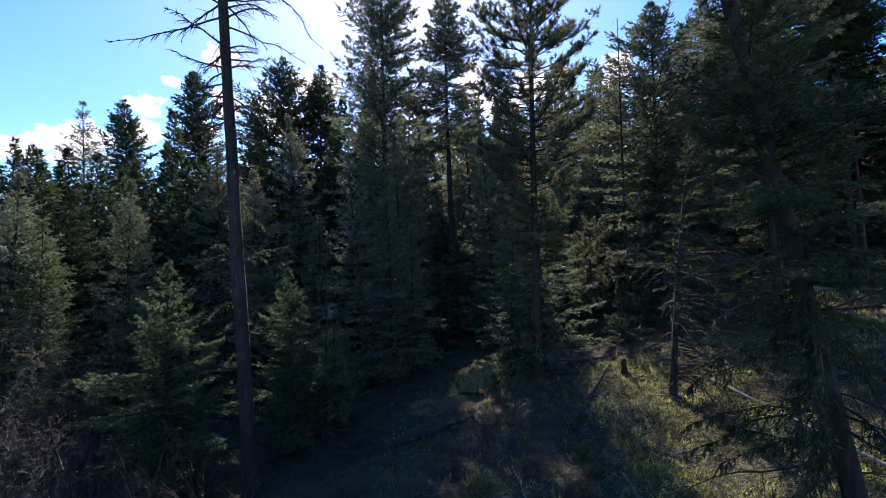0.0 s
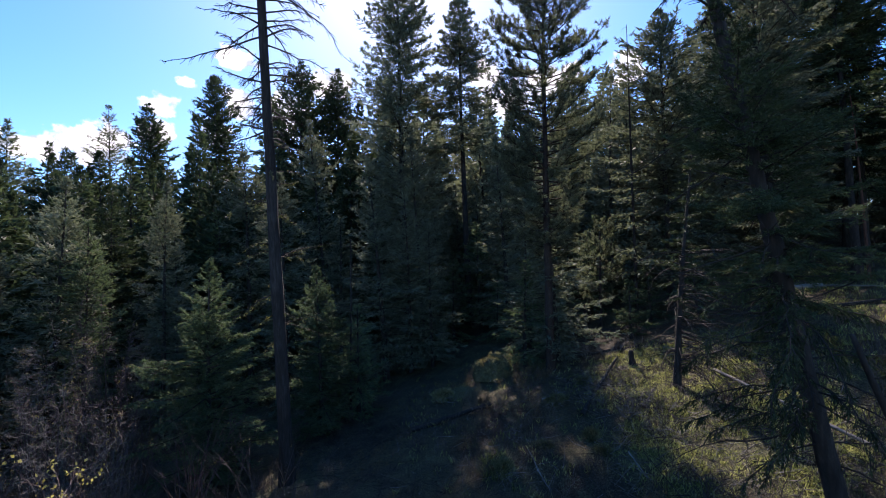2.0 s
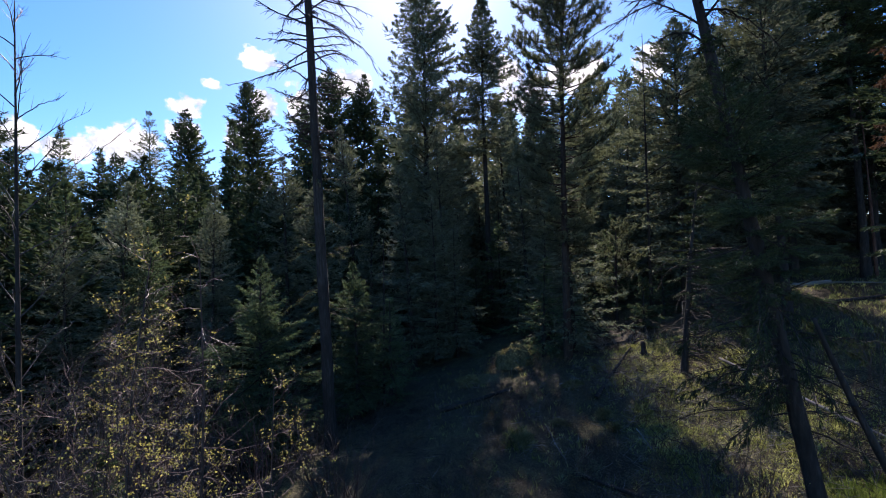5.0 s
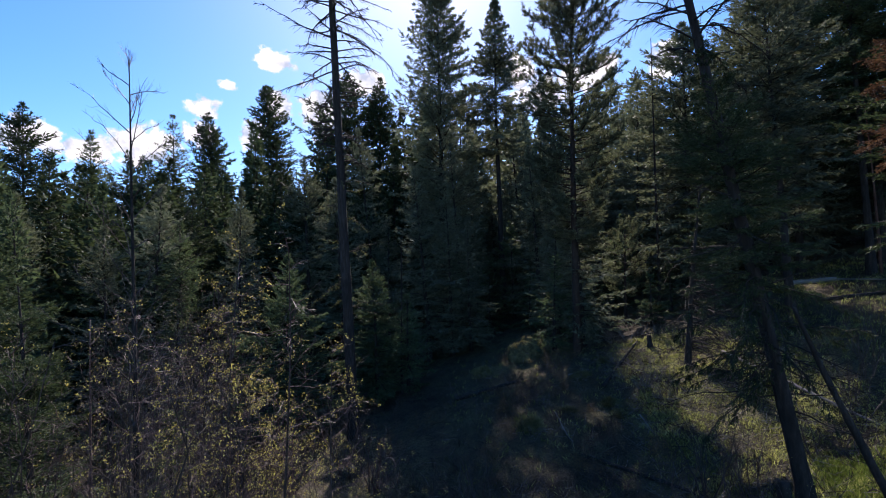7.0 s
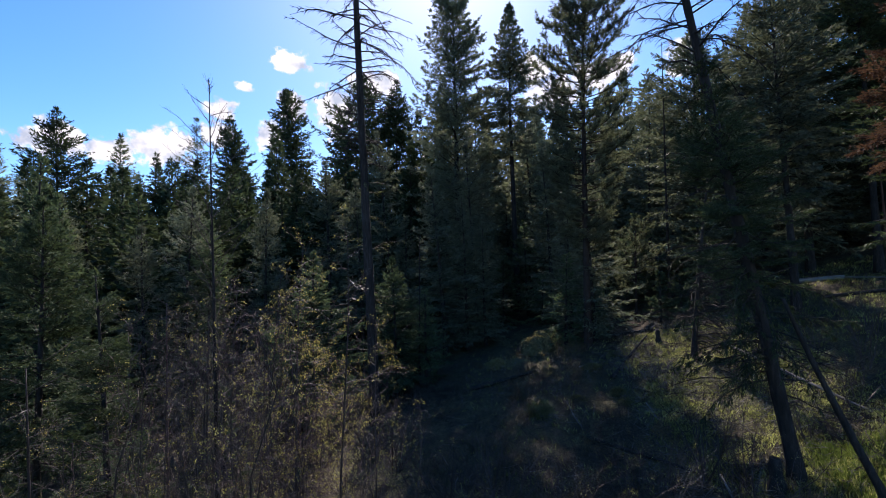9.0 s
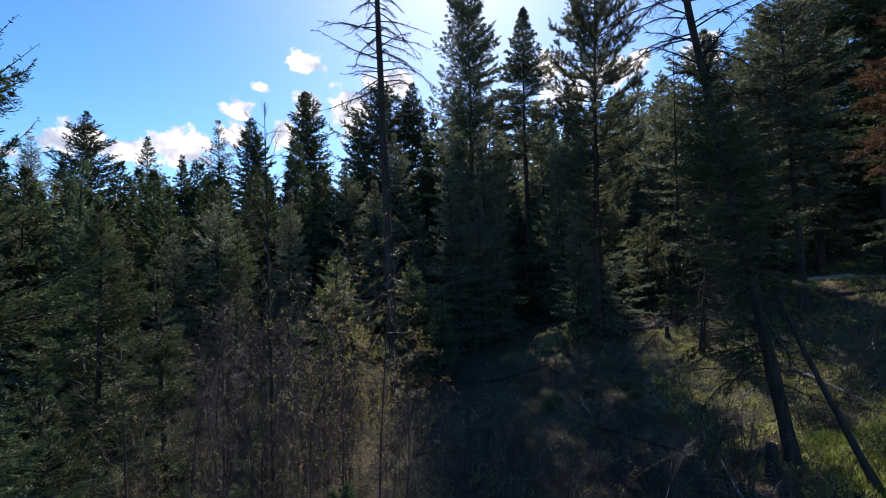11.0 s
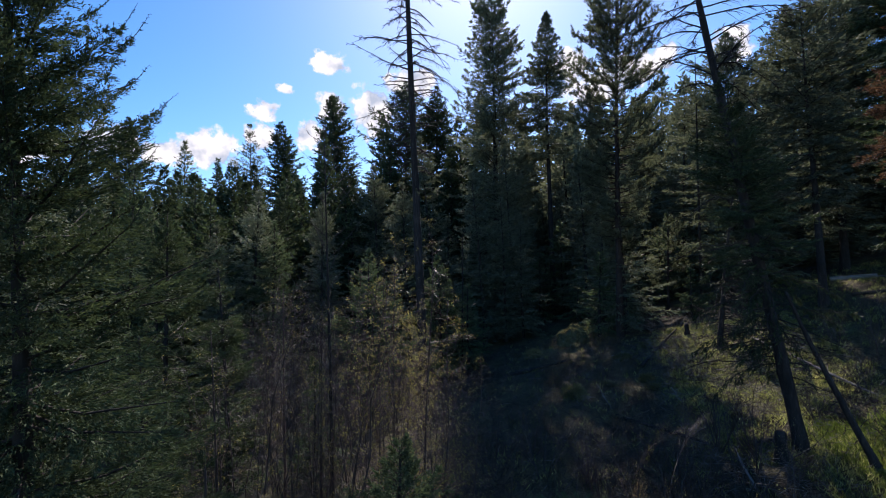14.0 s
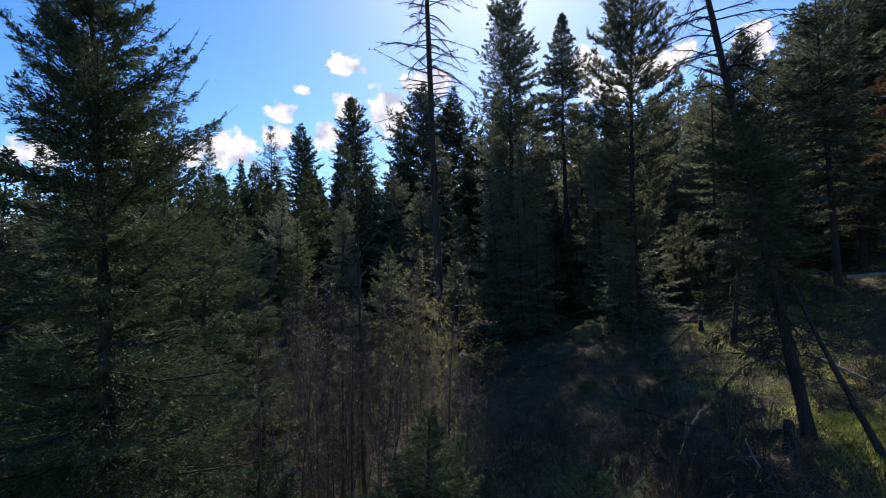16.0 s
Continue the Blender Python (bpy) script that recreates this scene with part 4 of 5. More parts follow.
def bush(x, y, height, seed, stems=9, leaves=0.0, mat=None, label="bare twiggy bush", wide=0.6, depth=2, name="bush", leaf=None):
    r = np.random.default_rng(seed)
    top = empty(name, x, y, float(rise(x, y)) - 0.05, 0, label, "bush")
    tips = []
    for _ in range(stems):
        a = r.uniform(0, 6.28)
        w = r.uniform(0.1, wide)
        s, t = bare_lines(r, (0.12 * math.cos(a), 0.12 * math.sin(a), 0), (w * math.cos(a), w * math.sin(a), 1), height * r.uniform(0.55, 1.0), 0.008 + 0.006 * height, depth, 0.6, 0.2, 5, (3, 6), 0.45, 0.12)
        part("stem", seg_mesh("stem", s, mat or TWIG), top)
        tips.append(t)
    tips = np.concatenate(tips)
    tips = tips[r.uniform(size=len(tips)) < leaves]
    if len(tips):
        ti = np.repeat(np.arange(len(tips)), 4)
        ln = r.uniform(0.02, 0.04, len(ti))
        base = tips[ti, 0:3] + r.normal(0, 0.045, (len(ti), 3))
        part("foliage", quads_mesh("leaves", kites(base, unit(r.normal(0, 1, (len(ti), 3))), ln, ln * 0.62, 0.2, r), leaf or LEAF), top, "sparse small leaves", "stuff")
    return top


def tall_sapling(x, y, height, seed):
    """A bare young tree with straight upswept limbs, shorter towards the top."""
    r = np.random.default_rng(seed)
    top = empty("bare_tree", x, y, float(rise(x, y)) - 0.05, 0, "tall bare young tree with upswept limbs", "tree")
    trunk, heart = stem(height, 0.07, 0.005, 8, 20, (0.1, 0), 0.05, 1.2, r)
    wood = part("trunk", quads_mesh("trunk", trunk, BARK, smooth=True), top)
    for q, zz in enumerate(np.linspace(height * 0.3, height * 0.98, 62)):
        arched(wood, TWIG_DARK, r, heart, zz, 2.399 * q + r.normal(0, 0.3), min(1.1, 0.15 + 0.5 * (height - zz) ** 0.75) * r.uniform(0.5, 1.1), 0.0085, r.normal(1.0, 0.2), r.uniform(-0.05, 0.3), 11, -0.3)


tall_sapling(-5.6, 1.2, 12.3, 301)


def thicket(x, y, height, seed, stems, leaves, label, wide=0.16, mat=None, dense=0.0, thick=0.0055):
    """A young broadleaf tree of several crooked stems, finely twigged, its buds just opening."""
    r = np.random.default_rng(seed)
    top = empty("leafing_tree", x, y, float(rise(x, y)) - 0.05, 0, label, "tree")
    tips = []
    s = np.linspace(0, 1, 9)
    for q in range(stems):
        a = q * 2.399 + r.normal(0, 0.3)
        tall = height * (1.0 if q == 0 else r.uniform(0.68, 1.0))
        out = tall * wide * r.uniform(0.4, 1.2) * s ** 0.8
        bow = np.cumsum(r.normal(0, 0.05, (9, 2)), 0) * tall * 0.35 * s[:, None]
        line = np.stack([0.12 * math.cos(a) + out * math.cos(a) + bow[:, 0], 0.12 * math.sin(a) + out * math.sin(a) + bow[:, 1], tall * s], 1)
        rad = (0.009 + (0.0032 if q < 2 else 0.0014) * tall) * (1 - 0.88 * s)
        wood = part("stem", seg_mesh("stem", np.concatenate([line[:-1], line[1:], rad[:-1, None], rad[1:, None]], 1), TWIG_DARK, 5), top)
        bits = []
        for f in np.linspace(0.14, 0.99, int((dense or (5.4 if leaves > 0.15 else 3.8)) * tall)):
            p = np.array([np.interp(f, s, line[:, c]) for c in range(3)])
            b = a + r.uniform(-1.9, 1.9)
            g, t = bare_lines(r, p, (math.cos(b), math.sin(b), r.uniform(0.2, 1.0)), (0.3 + 0.5 * (1.02 - f) ** 0.6 + 0.15 * math.sin(3.1 * f)) * r.uniform(0.6, 1.2), thick, 2, 0.9, 0.12, 4, (3, 5), 0.58, 0.24)
            bits.append(g)
            tips.append(t)
        part("twig", seg_mesh("twigs", np.concatenate(bits), mat or TWIG), wood, kind="stuff")
    tips = np.concatenate(tips)
    # the buds open in patches
    where = np.sin(tips[:, 0] * 2.2 + seed) + np.sin(tips[:, 1] * 2.6) + np.sin(tips[:, 2] * 1.9 + 2.0 * tips[:, 0])
    tips = tips[r.uniform(size=len(tips)) < leaves * np.clip(1.0 + 0.8 * where, 0.1, 2.4)]
    ti = np.repeat(np.arange(len(tips)), 5)
    ln = r.uniform(0.014, 0.03, len(ti))
    base = tips[ti, 0:3] + r.normal(0, 0.018, (len(ti), 3))
    part("foliage", quads_mesh("leaves", kites(base, unit(r.normal(0, 1, (len(ti), 3)) + np.array([0, 0, 0.4])), ln, ln * 0.66, 0.2, r), LEAF), top, "small yellow-green spring leaves in patches", "stuff")
    return top


SPRING = "crooked young broadleaf tree with opening yellow leaves"
thicket(-4.5, 0.1, 9.1, 302, 7, 0.2, SPRING, 0.1, TWIG_RED)
thicket(-3.75, 0.45, 8.4, 303, 6, 0.2, SPRING, 0.09, TWIG_RED)
thicket(-5.2, -0.3, 8.4, 304, 5, 0.1, SPRING, mat=TWIG_DARK)
thicket(-5.8, 0.6, 9.0, 305, 6, 0.12, SPRING, mat=TWIG_RED)
thicket(-7.2, 0.2, 8.8, 306, 5, 0.08, SPRING, mat=TWIG_DARK)
thicket(-6.9, 1.6, 8.4, 318, 5, 0.08, SPRING, mat=TWIG_RED)
thicket(-8.9, 2.0, 7.8, 307, 5, 0.06, SPRING, mat=TWIG_DARK)
thicket(-11.5, 2.6, 5.6, 308, 5, 0.2, SPRING, 0.22, TWIG_RED)
thicket(-13.2, 3.6, 5.2, 309, 5, 0.16, SPRING, 0.22, TWIG)
thicket(-3.2, 0.6, 7.6, 319, 6, 0.22, SPRING, 0.08, TWIG_RED)
thicket(-2.85, 0.9, 6.2, 310, 6, 0.22, SPRING, 0.08, TWIG_RED)
thicket(-2.1, 1.7, 4.7, 320, 5, 0.1, SPRING, 0.14, TWIG)
thicket(-3.7, 0.65, 8.9, 321, 6, 0.22, SPRING, 0.07, TWIG_RED)
BARE = "bare grey broadleaf tree with fine twigs in the undergrowth"
for i, (tx, ty, th, wood) in enumerate([(-19.3, 23.0, 10.2, TWIG), (-16.6, 19.4, 9.6, TWIG_RED), (-14.8, 18.4, 7.6, TWIG), (-17.2, 16.0, 8.2, TWIG_RED), (-13.6, 15.2, 6.6, TWIG_RED), (-12.4, 13.4, 5.8, TWIG_PALE), (-15.4, 14.0, 7.2, TWIG_PALE), (-18.6, 18.6, 9.0, TWIG_PALE)]):
    thicket(tx, ty, th, 314 + 40 * i, 6, 0.04 + 0.03 * (i % 3), BARE, 0.2, wood, 4.6, 0.009)
sapling(-7.4, -0.2, 8.2, 311, (-0.2, 0), 0.04, n=36, reach=1.4)
sapling(-7.7, 2.7, 8.6, 312, (0.1, 0), 0.05, mat=TWIG_RED, n=36, reach=1.5)
sapling(-6.1, 1.5, 8.0, 313, (0.2, 0), 0.05, n=36, reach=1.4)
rs = np.random.default_rng(15)
for i in range(3):
    sx, sy = rs.uniform(-9.5, -5.2), rs.uniform(-1.2, 3.0)
    sapling(sx, sy, rs.uniform(5.5, 7.8), 410 + i, (rs.normal(0, 0.3), rs.normal(0, 0.3)), 0.04, n=28, reach=1.4, r0=0.03)
bush(-2.0, 1.9, 3.6, 330, 9, 0.05, TWIG, "bare twiggy bush beside the saplings")
bush(-1.6, 0.2, 3.6, 331, 9, 0.03, TWIG, "bare twiggy bush beside the saplings")
for i, (bx, by, bh) in enumerate([(-13.5, 13.0, 5.5), (-11.0, 12.5, 4.8), (-15.5, 15.5, 6.5), (-10.2, 15.2, 4.5), (-17.5, 18.5, 7.0), (-8.6, 12.8, 4.2), (-14.2, 17.8, 6.0), (-19.5, 16.0, 6.5), (-6.6, 13.6, 3.6), (-5.0, 11.5, 3.2), (-12.0, 9.5, 4.5)]):
    bush(bx, by, bh, 320 + i, 8, 0.03 if i % 3 else 0.1, TWIG_RED if i % 2 else TWIG, "reddish bare bush in the undergrowth" if i % 2 else "grey bare bush in the undergrowth")
rb = np.random.default_rng(9)
for i in range(30):
    bx, by = rb.uniform(-2.5, 7.5), rb.uniform(-1.0, 9.5)
    if bx < 1.6 and by < 1.2:
        bx, by = bx + 3.5, by + 2.5
    bush(bx, by, rb.uniform(1.6, 3.4), 340 + i, 6, 0.16, (TWIG_RED, TWIG_DARK, TWIG)[i % 3], "low bare bush on the shaded slope", 0.9)
for i in range(14):
    bx, by = rb.uniform(-1.0, 6.5), rb.uniform(0.5, 9.0)
    if bx < 1.2 and by < 0.8:
        bx, by = bx + 2.4, by + 0.6
    bush(bx, by, rb.uniform(0.9, 1.7), 1340 + i, 8, 0.5, TWIG_RED, "low brush with dry brown leaves", 1.2, leaf=DRY_LEAF)
for i in range(24):
    bx, by = rb.uniform(-3.5, 7.4), rb.uniform(9.0, 21.0)
    bush(bx, by, rb.uniform(0.5, 0.9), 1370 + i, 9, 0.0, TWIG_DARK if i % 2 else TWIG, "low grey twiggy shrub", 1.3)
for i, (bx, by, bh) in enumerate([(14.2, 15.3, 2.6), (12.8, 16.0, 2.3), (13.4, 14.0, 2.9), (15.4, 16.4, 2.4), (12.2, 13.2, 2.2)]):
    bush(bx, by, bh, 1600 + i, 5, 0.3, TWIG, "slim shrub with opening buds in the shade", 0.4)
for i in range(8):
    bush(rb.uniform(7.5, 12.5), rb.uniform(4.5, 12.0), rb.uniform(1.0, 2.2), 390 + i, 6, 0.08, TWIG, "low bare bush in sunny grass", 0.9)


def make_scrub():
    """Low leafy shrubs that cover the shaded slope: a few grown forms, repeated."""
    r = np.random.default_rng(88)
    forms = []
    for i in range(5):
        top = empty("low_shrub", 0, 0, 0, 0, "low dark leafy shrub on the shaded slope", "shrub", "shrubs of the shaded slope")
        segs, tips = [], []
        for _ in range(6):
            a, w = r.uniform(0, 6.28), r.uniform(0.3, 1.3)
            g, t = bare_lines(r, (0.1 * math.cos(a), 0.1 * math.sin(a), 0), (w * math.cos(a), w * math.sin(a), 1), r.uniform(0.5, 1.0), 0.009, 2, 0.7, 0.1, 4, (3, 6), 0.5, 0.2)
            part("stem", seg_mesh("stem", g, TWIG_DARK), top)
            tips.append(t)
        tips = np.concatenate(tips)
        ti = np.repeat(np.arange(len(tips)), 3)
        base = tips[ti, 0:3] + r.normal(0, 0.06, (len(ti), 3))
        ln = r.uniform(0.035, 0.075, len(ti))
        part("foliage", quads_mesh("leaves", kites(base, unit(r.normal(0, 1, base.shape) + np.array([0, 0, 0.3])), ln, ln * 0.6, 0.3, r), SHRUB_LEAF if i % 3 else DRY_LEAF), top, "small dull leaves", "stuff")
        forms.append(top)
    spots = []
    tries = 0
    while len(spots) < 72 and tries < 3000:
        tries += 1
        x, y = r.uniform(-4.5, 7.2), r.uniform(1.0, 24.0)
        if x > 5.2 and y > 10.5 or (x - 1.35) ** 2 + (y - 22.6) ** 2 < 2.5 or (x - 0.7) ** 2 + (y - 13.6) ** 2 < 1.2:
            continue
        if min([(x - a) ** 2 + (y - b) ** 2 for a, b in spots] or [9]) < 0.5:
            continue
        spots.append((x, y))
    for q in range(16):
        spots.append((-0.9 + 0.11 * q + r.normal(0, 0.45), 11.2 + 0.62 * q + r.normal(0, 0.3)))
    for k, (x, y) in enumerate(spots):
        s = r.uniform(0.4, 0.95)
        m = pose(x, y, float(rise(x, y)) - 0.04, r.normal(0, 4), r.normal(0, 4), r.uniform(0, 360)) @ Matrix.Scale(s, 4)
        ob = forms[k] if k < len(forms) else copy_thing(forms[k % len(forms)], pose(0, 0, 0))
        ob.matrix_basis = m


make_scrub()


# ---- fallen wood ----
def log(ax, ay, bx, by, r0, r1, label, seed, mat=None, lift=0.1, stubs=8):
    r = np.random.default_rng(seed)
    a = Vector((ax, ay, float(rise(ax, ay)) + lift))
    b = Vector((bx, by, float(rise(bx, by)) + lift))
    top = new("fallen_log")
    top.matrix_basis = Matrix.Translation(a) @ (b - a).to_track_quat("Z", "Y").to_matrix().to_4x4()
    tagged(top, label, "log", "fallen logs")
    ln = (b - a).length
    trunk, heart = stem(ln, r0, r1, 9, 14, (0, 0), 0.05, 1.0, r)
    wood = part("trunk", quads_mesh("trunk", trunk, mat or LOGWOOD, smooth=True), top)
    z = r.uniform(0.2, 0.97, stubs) * ln
    limbs(wood, mat or LOGWOOD, r, heart, z, r.uniform(0, 6.28, stubs), r.uniform(0.2, 0.9, stubs), [0.012] * stubs, r.normal(0.3, 0.2, stubs), 1, (1, 4))


log(10.25, 17.9, 11.6, 11.3, 0.065, 0.045, "bleached fallen log lying in sunny grass", 401)
for i in range(16):
    bush(rb.uniform(6.6, 11.5), rb.uniform(8.5, 19.5), rb.uniform(0.5, 1.2), 1500 + i, 6, 0.0, TWIG_DARK, "low dark dry shrub in sunny grass", 1.4)
log(-2.3, 19.0, 1.0, 19.9, 0.12, 0.08, "grey fallen log in the shade", 402, BARK_DEAD)
log(18.4, 25.9, 20.3, 25.1, 0.17, 0.13, "pale fallen log on the upper slope", 403)
log(20.4, 24.9, 21.2, 22.4, 0.06, 0.04, "thin bleached pole on the upper slope", 408)
log(17.0, 21.4, 22.5, 20.4, 0.1, 0.08, "dark fallen trunk along the edge of the upper slope", 409, BARK)
log(5.55, 7.2, 5.85, 9.6, 0.05, 0.03, "short bleached log in the shade", 404)
log(2.6, 12.5, 5.4, 9.6, 0.08, 0.05, "grey fallen pole with broken twigs", 405, BARK_DEAD)
log(4.6, 17.5, 7.4, 21.5, 0.09, 0.05, "grey fallen pole with broken twigs", 406, BARK_DEAD)
for i, (ax, ay, bx, by) in enumerate([(6.0, 18.3, 6.3, 17.2), (2.0, 14.9, 2.15, 14.1), (2.15, 13.9, 2.3, 13.2), (5.15, 14.0, 5.25, 12.9), (3.4, 18.9, 4.3, 19.2)]):
    log(ax, ay, bx, by, 0.022, 0.012, "short bleached broken branch on the shaded slope", 420 + i, lift=0.22, stubs=4)
log(6.0, 23.2, 10.2, 22.4, 0.09, 0.06, "dry fallen branchy pole at the edge of the grass", 407, BARK_DEAD)


def make_stump(x, y, tall, thick, label):
    r = np.random.default_rng(8)
    trunk, _ = stem(tall, thick, thick * 0.72, 10, 8, (0.03, 0), 0.02, 1.5, r)
    ob = new("stump", quads_mesh("stump", trunk, BARK, smooth=True))
    ob.matrix_basis = pose(x, y, float(rise(x, y)), 0, 0, 20)
    tagged(ob, label, "stump")


make_stump(7.72, 20.5, 0.66, 0.13, "short dark broken tree stump in the grass")
make_stump(6.83, 8.15, 0.95, 0.19, "dark stump beside the leaning trunk")


def make_mound(x, y, long, deep, tall, turn, seed, label):
    """A mossy hummock of earth and roots, steep on its low side."""
    r = np.random.default_rng(seed)
    top = empty("mossy_mound", x, y, float(rise(x, y)) - 0.1, turn, label, "mound")
    nu, nv = 40, 14
    u, v = np.meshgrid(np.arange(nu) / nu * 2 * math.pi, np.linspace(0, 1, nv), indexing="ij")
    lump = 1 + 0.13 * np.sin(3 * u + 1) * (1 - v) + 0.1 * np.sin(5 * u + 4 * v) + 0.07 * np.sin(9 * u - 7 * v)
    q = np.cos(v * math.pi / 2) ** 0.55 * lump
    px, py = long * q * np.cos(u), deep * q * np.sin(u)
    pz = tall * np.sin(v * math.pi / 2) ** 0.8 * (1 + 0.18 * np.cos(u)) * (1 + 0.08 * np.sin(4 * u + 9 * v))
    pts = np.stack([px, py, pz], -1).reshape(-1, 3) + r.normal(0, 0.015, (nu * nv, 3))
    i, j = np.meshgrid(np.arange(nu), np.arange(nv - 1), indexing="ij")
    a, d = (i * nv + j).ravel(), ((i + 1) % nu * nv + j).ravel()
    part("earth", quads_mesh("earth", (pts, np.stack([a, d, d + 1, a + 1], 1)), MOSSY, smooth=True), top)
    pick = r.integers(0, len(pts), 2600)
    pick = pick[pts[pick, 2] > 0.35 * tall]
    base = pts[pick] + r.normal(0, 0.05, (len(pick), 3)) * np.array([1, 1, 0.3])
    way = unit(np.stack([base[:, 0] / long, base[:, 1] / deep, np.full(len(pick), 0.9)], 1) + r.normal(0, 0.4, (len(pick), 3)))
    part("moss", quads_mesh("moss", kites(base, way, r.uniform(0.05, 0.2, len(pick)), r.uniform(0.012, 0.025, len(pick)), 0, r), MOSS_DRY), top, "dry moss and short grass", "stuff")
    ends = []
    for _ in range(16):
        t = r.uniform(3.6, 5.8)
        s, _t = bare_lines(r, (long * 0.8 * math.cos(t), deep * 0.8 * math.sin(t), tall * r.uniform(0.1, 0.6)), (math.cos(t), math.sin(t), r.uniform(-0.5, 0.4)), r.uniform(0.2, 0.7), 0.014, 1, 0.8, -0.1, 4, (1, 3), 0.5, 0.25)
        ends.append(s)
    part("root", seg_mesh("root", np.concatenate(ends), LOGWOOD), top, "thin bleached roots", "stuff")


make_mound(1.35, 23.5, 1.05, 0.65, 1.1, -22, 71, "sunlit mossy hummock in the shaded opening")
make_mound(-1.2, 21.4, 0.45, 0.35, 0.4, 10, 72, "small mossy hummock in the shaded opening")
make_mound(0.92, 14.3, 0.42, 0.36, 0.36, 40, 73, "small yellowish tussock on the shaded slope")
for i, (mx, my, mw) in enumerate([(3.77, 18.8, 0.4), (4.45, 16.05, 0.36), (4.53, 14.9, 0.26), (2.63, 15.9, 0.26), (5.3, 20.2, 0.3)]):
    make_mound(mx, my, mw, mw * 0.8, mw * 0.7, 60 * i, 74 + i, "pale grassy tussock among the shaded brush")
for i, (bx, by) in enumerate([(6.4, 22.7), (7.1, 22.3), (7.8, 22.6), (8.6, 22.4), (6.8, 23.3), (6.3, 18.9), (6.9, 17.6), (7.3, 16.4), (6.0, 16.6), (6.5, 17.0), (6.8, 18.4), (7.3, 17.3), (5.6, 17.8), (6.6, 15.6), (5.8, 19.6)]):
    bush(bx, by, 0.8, 1700 + i, 9, 0.0, TWIG_PALE, "dry grey brush at the edge of the sunny grass", 1.6)


# ---- litter and grass ----
def make_litter(name, mat, label, seed, count, box, thick):
    r = np.random.default_rng(seed)
    n = count
    x, y = r.uniform(box[0], box[1], n), r.uniform(box[2], box[3], n)
    z = rise(x, y)
    a = r.uniform(0, 6.28, n)
    ln = r.uniform(0.2, 1.15, n)
    p = np.stack([x, y, z + r.uniform(0.0, 0.12, n)], 1)
    q = p + np.stack([np.cos(a) * ln, np.sin(a) * ln, np.zeros(n)], 1)
    q[:, 2] = rise(q[:, 0], q[:, 1]) + r.uniform(0.0, 0.3, n)
    mid = (p + q) / 2 + r.normal(0, 0.05, (n, 3))
    line = np.stack([p, mid, q], 1)
    rad = r.uniform(0.4, 1.0, n)[:, None] * np.array([1, 0.8, 0.4]) * thick
    tagged(new(name, quads_mesh(name, chain(line, rad), mat)), label, "twigs", kind="stuff")


make_litter("fallen_twigs", BARK_DEAD, "scattered dry grey twigs on the forest floor", 12, 1800, (-12, 18, -2, 27), 0.017)
make_litter("dead_twigs", BARK_DEAD, "dark dead twigs lying in the sunny grass", 18, 800, (6.0, 12.5, 8, 20.5), 0.017)
make_litter("brown_litter", TWIG_DARK, "brown broken branches over the sunny slope", 19, 60, (6.6, 12.5, 8, 20), 0.03)
make_litter("bleached_sticks", LOGWOOD, "bleached broken sticks strewn over the shaded slope", 17, 300, (-3, 8.5, 1, 24), 0.014)


def make_sunny_twigs():
    r = np.random.default_rng(13)
    n = 1500
    x, y = r.uniform(4.5, 13, n), r.uniform(6, 22, n)
    a, ln = r.uniform(0, 6.28, n), r.uniform(0.15, 0.9, n)
    p = np.stack([x, y, rise(x, y) + 0.03], 1)
    q = p + np.stack([np.cos(a) * ln, np.sin(a) * ln, r.uniform(0.0, 0.35, n)], 1)
    rad = r.uniform(0.006, 0.014, n)
    tagged(new("dry_sticks", quads_mesh("dry_sticks", sticks(p, q, rad, rad * 0.5), TWIG_PALE)), "bleached dry sticks lying in the sunny grass", "twigs", kind="stuff")


make_sunny_twigs()


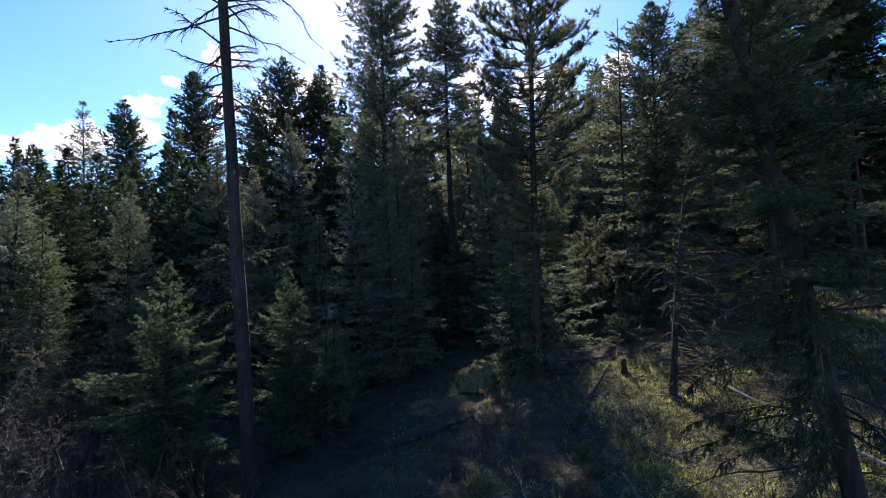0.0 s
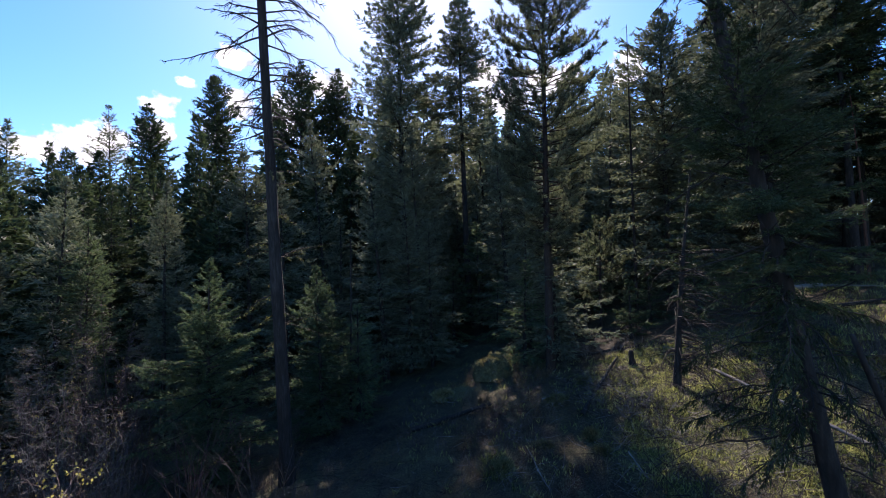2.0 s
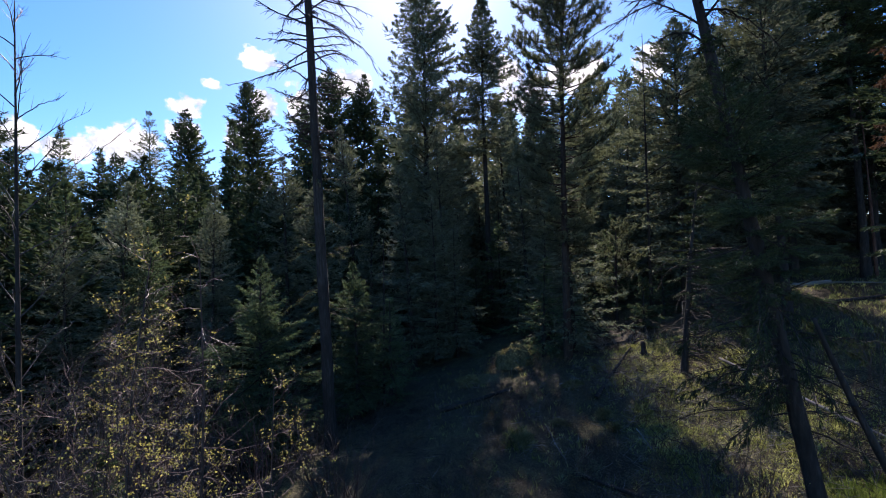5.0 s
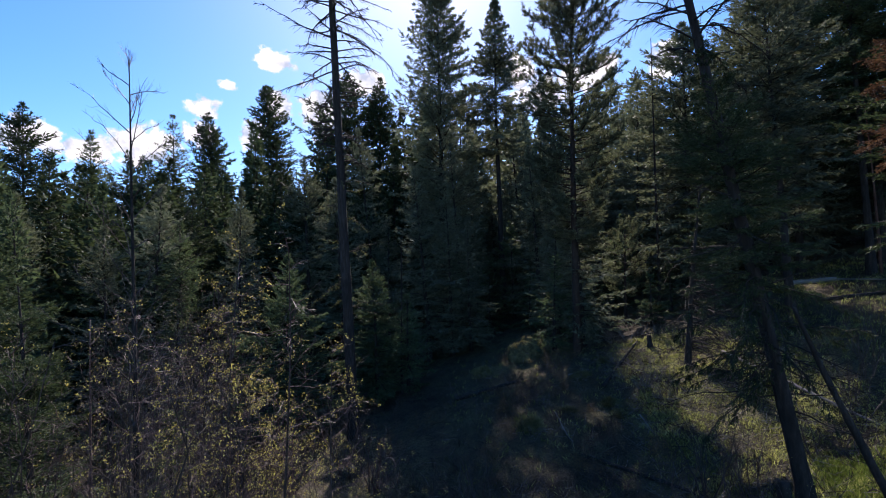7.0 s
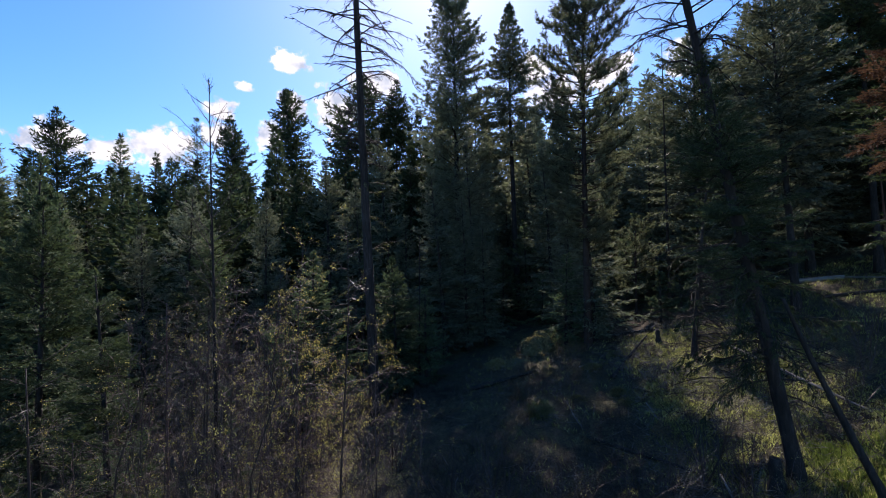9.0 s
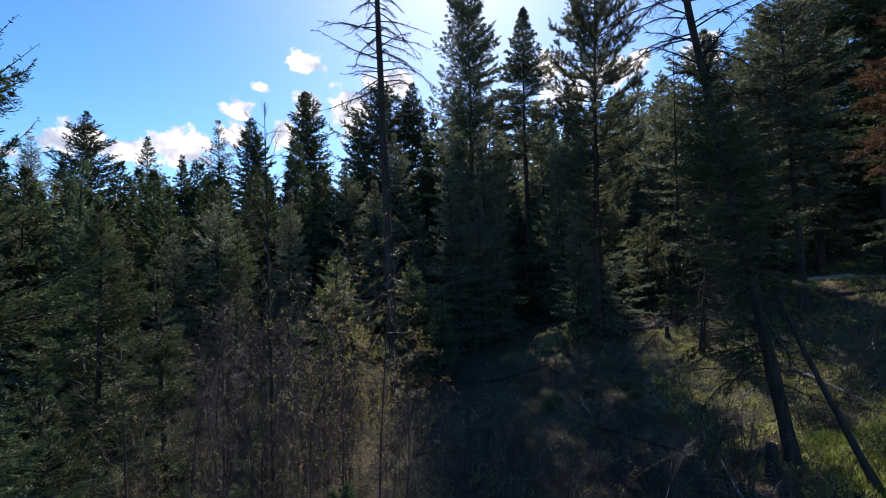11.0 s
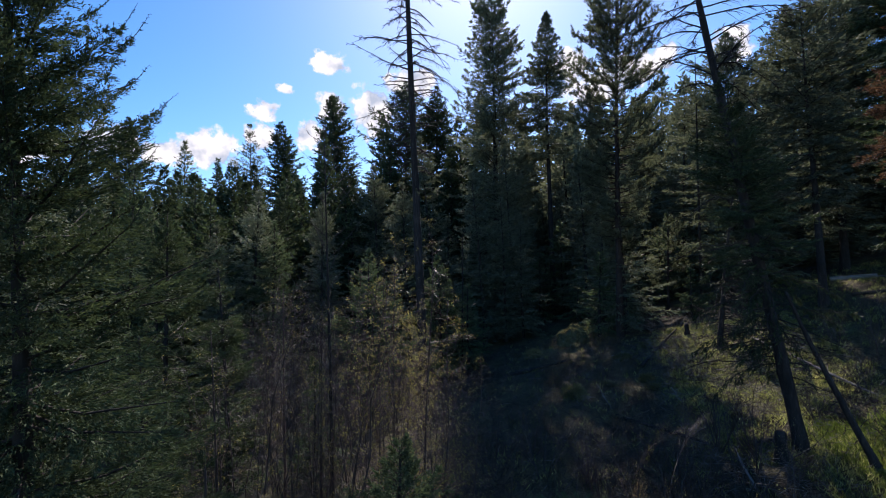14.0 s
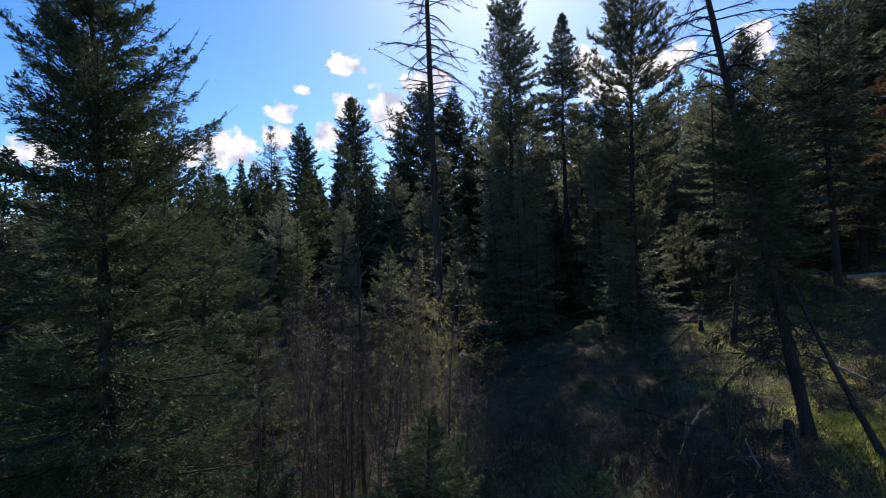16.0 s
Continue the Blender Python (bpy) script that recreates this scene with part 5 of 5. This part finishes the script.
def make_brush(name, mat, label, seed, n, box, tall_range):
    """Dead brush over the shaded slope."""
    r = np.random.default_rng(seed)
    x, y = r.uniform(box[0], box[1], n), r.uniform(box[2], box[3], n)
    keep = (np.sin(x * 0.9 + 1.3 * np.sin(y * 0.5)) + np.sin(y * 0.8) + r.normal(0, 0.7, n) > -0.3) & ~((x > 5.5) & (y > 10))
    x, y = x[keep], y[keep]
    n = len(x)
    p = np.stack([x, y, rise(x, y) - 0.02], 1)
    tall = r.uniform(*tall_range, n)
    way = unit(np.stack([r.normal(0, 0.6, n), r.normal(0, 0.6, n), np.ones(n)], 1))
    s = np.linspace(0, 1, 4)
    line = p[:, None] + way[:, None] * (tall[:, None] * s)[..., None] + r.normal(0, 0.08, (n, 4, 3)) * s[None, :, None]
    bits = [chain(line, r.uniform(0.004, 0.009, n)[:, None] * (1 - 0.7 * s))]
    for _ in range(4):
        k = r.integers(1, 3, n)
        a = line[np.arange(n), k]
        b = a + unit(way + r.normal(0, 0.8, (n, 3))) * (tall * r.uniform(0.2, 0.5, n))[:, None]
        bits.append(sticks(a, b, np.full(n, 0.005), np.full(n, 0.002)))
    tagged(new(name, quads_mesh(name, joined(*bits), mat)), label, "brush", kind="stuff")


make_brush("dead_brush", TWIG, "tangle of thin dry brush on the shaded slope", 14, 2000, (-9, 8.5, -3, 24), (0.35, 1.5))
make_brush("bleached_brush", TWIG_PALE, "pale dry stalks among the shaded brush", 16, 600, (-3, 8.5, 1, 23), (0.3, 0.9))


def make_grass(name, mat, label, zones, seed):
    r = np.random.default_rng(seed)
    out = []
    for x0, x1, y0, y1, n, lo, hi in zones:
        cx, cy = r.uniform(x0, x1, n), r.uniform(y0, y1, n)
        keep = np.sin(cx * 1.7 + 2 * np.sin(cy * 0.9)) * np.sin(cy * 1.4 + cx * 0.5) + r.normal(0, 0.5, n) > -0.25
        cx, cy = cx[keep], cy[keep]
        ti = np.repeat(np.arange(len(cx)), 7)
        bx, by = cx[ti] + r.normal(0, 0.07, len(ti)), cy[ti] + r.normal(0, 0.07, len(ti))
        base = np.stack([bx, by, rise(bx, by) - 0.02], 1)
        way = unit(np.stack([r.normal(0, 0.55, len(ti)), r.normal(-0.1, 0.55, len(ti)), np.ones(len(ti))], 1))
        out.append(kites(base, way, r.uniform(lo, hi, len(ti)), r.uniform(0.014, 0.03, len(ti)), 0, r))
    tagged(new(name, quads_mesh(name, np.concatenate(out), mat)), label, "grass", kind="stuff")


make_grass("dry_grass", GRASS, "dry yellow-green grass in the forest opening", [(5.5, 13, 8, 22, 9000, 0.07, 0.19), (4.5, 16, 4, 23, 2200, 0.1, 0.26), (7.0, 10.5, 4.5, 9.0, 900, 0.15, 0.36), (-3, 5.5, 6, 27, 700, 0.1, 0.34), (15, 28, 15, 30, 2500, 0.12, 0.35), (0.3, 1.2, 13.9, 15.0, 60, 0.2, 0.45)], 501)
make_grass("fresh_grass", GRASS_FRESH, "fresh bright green grass at the foot of the slope", [(8.3, 12.5, 5.0, 10.0, 2200, 0.15, 0.4)], 502)
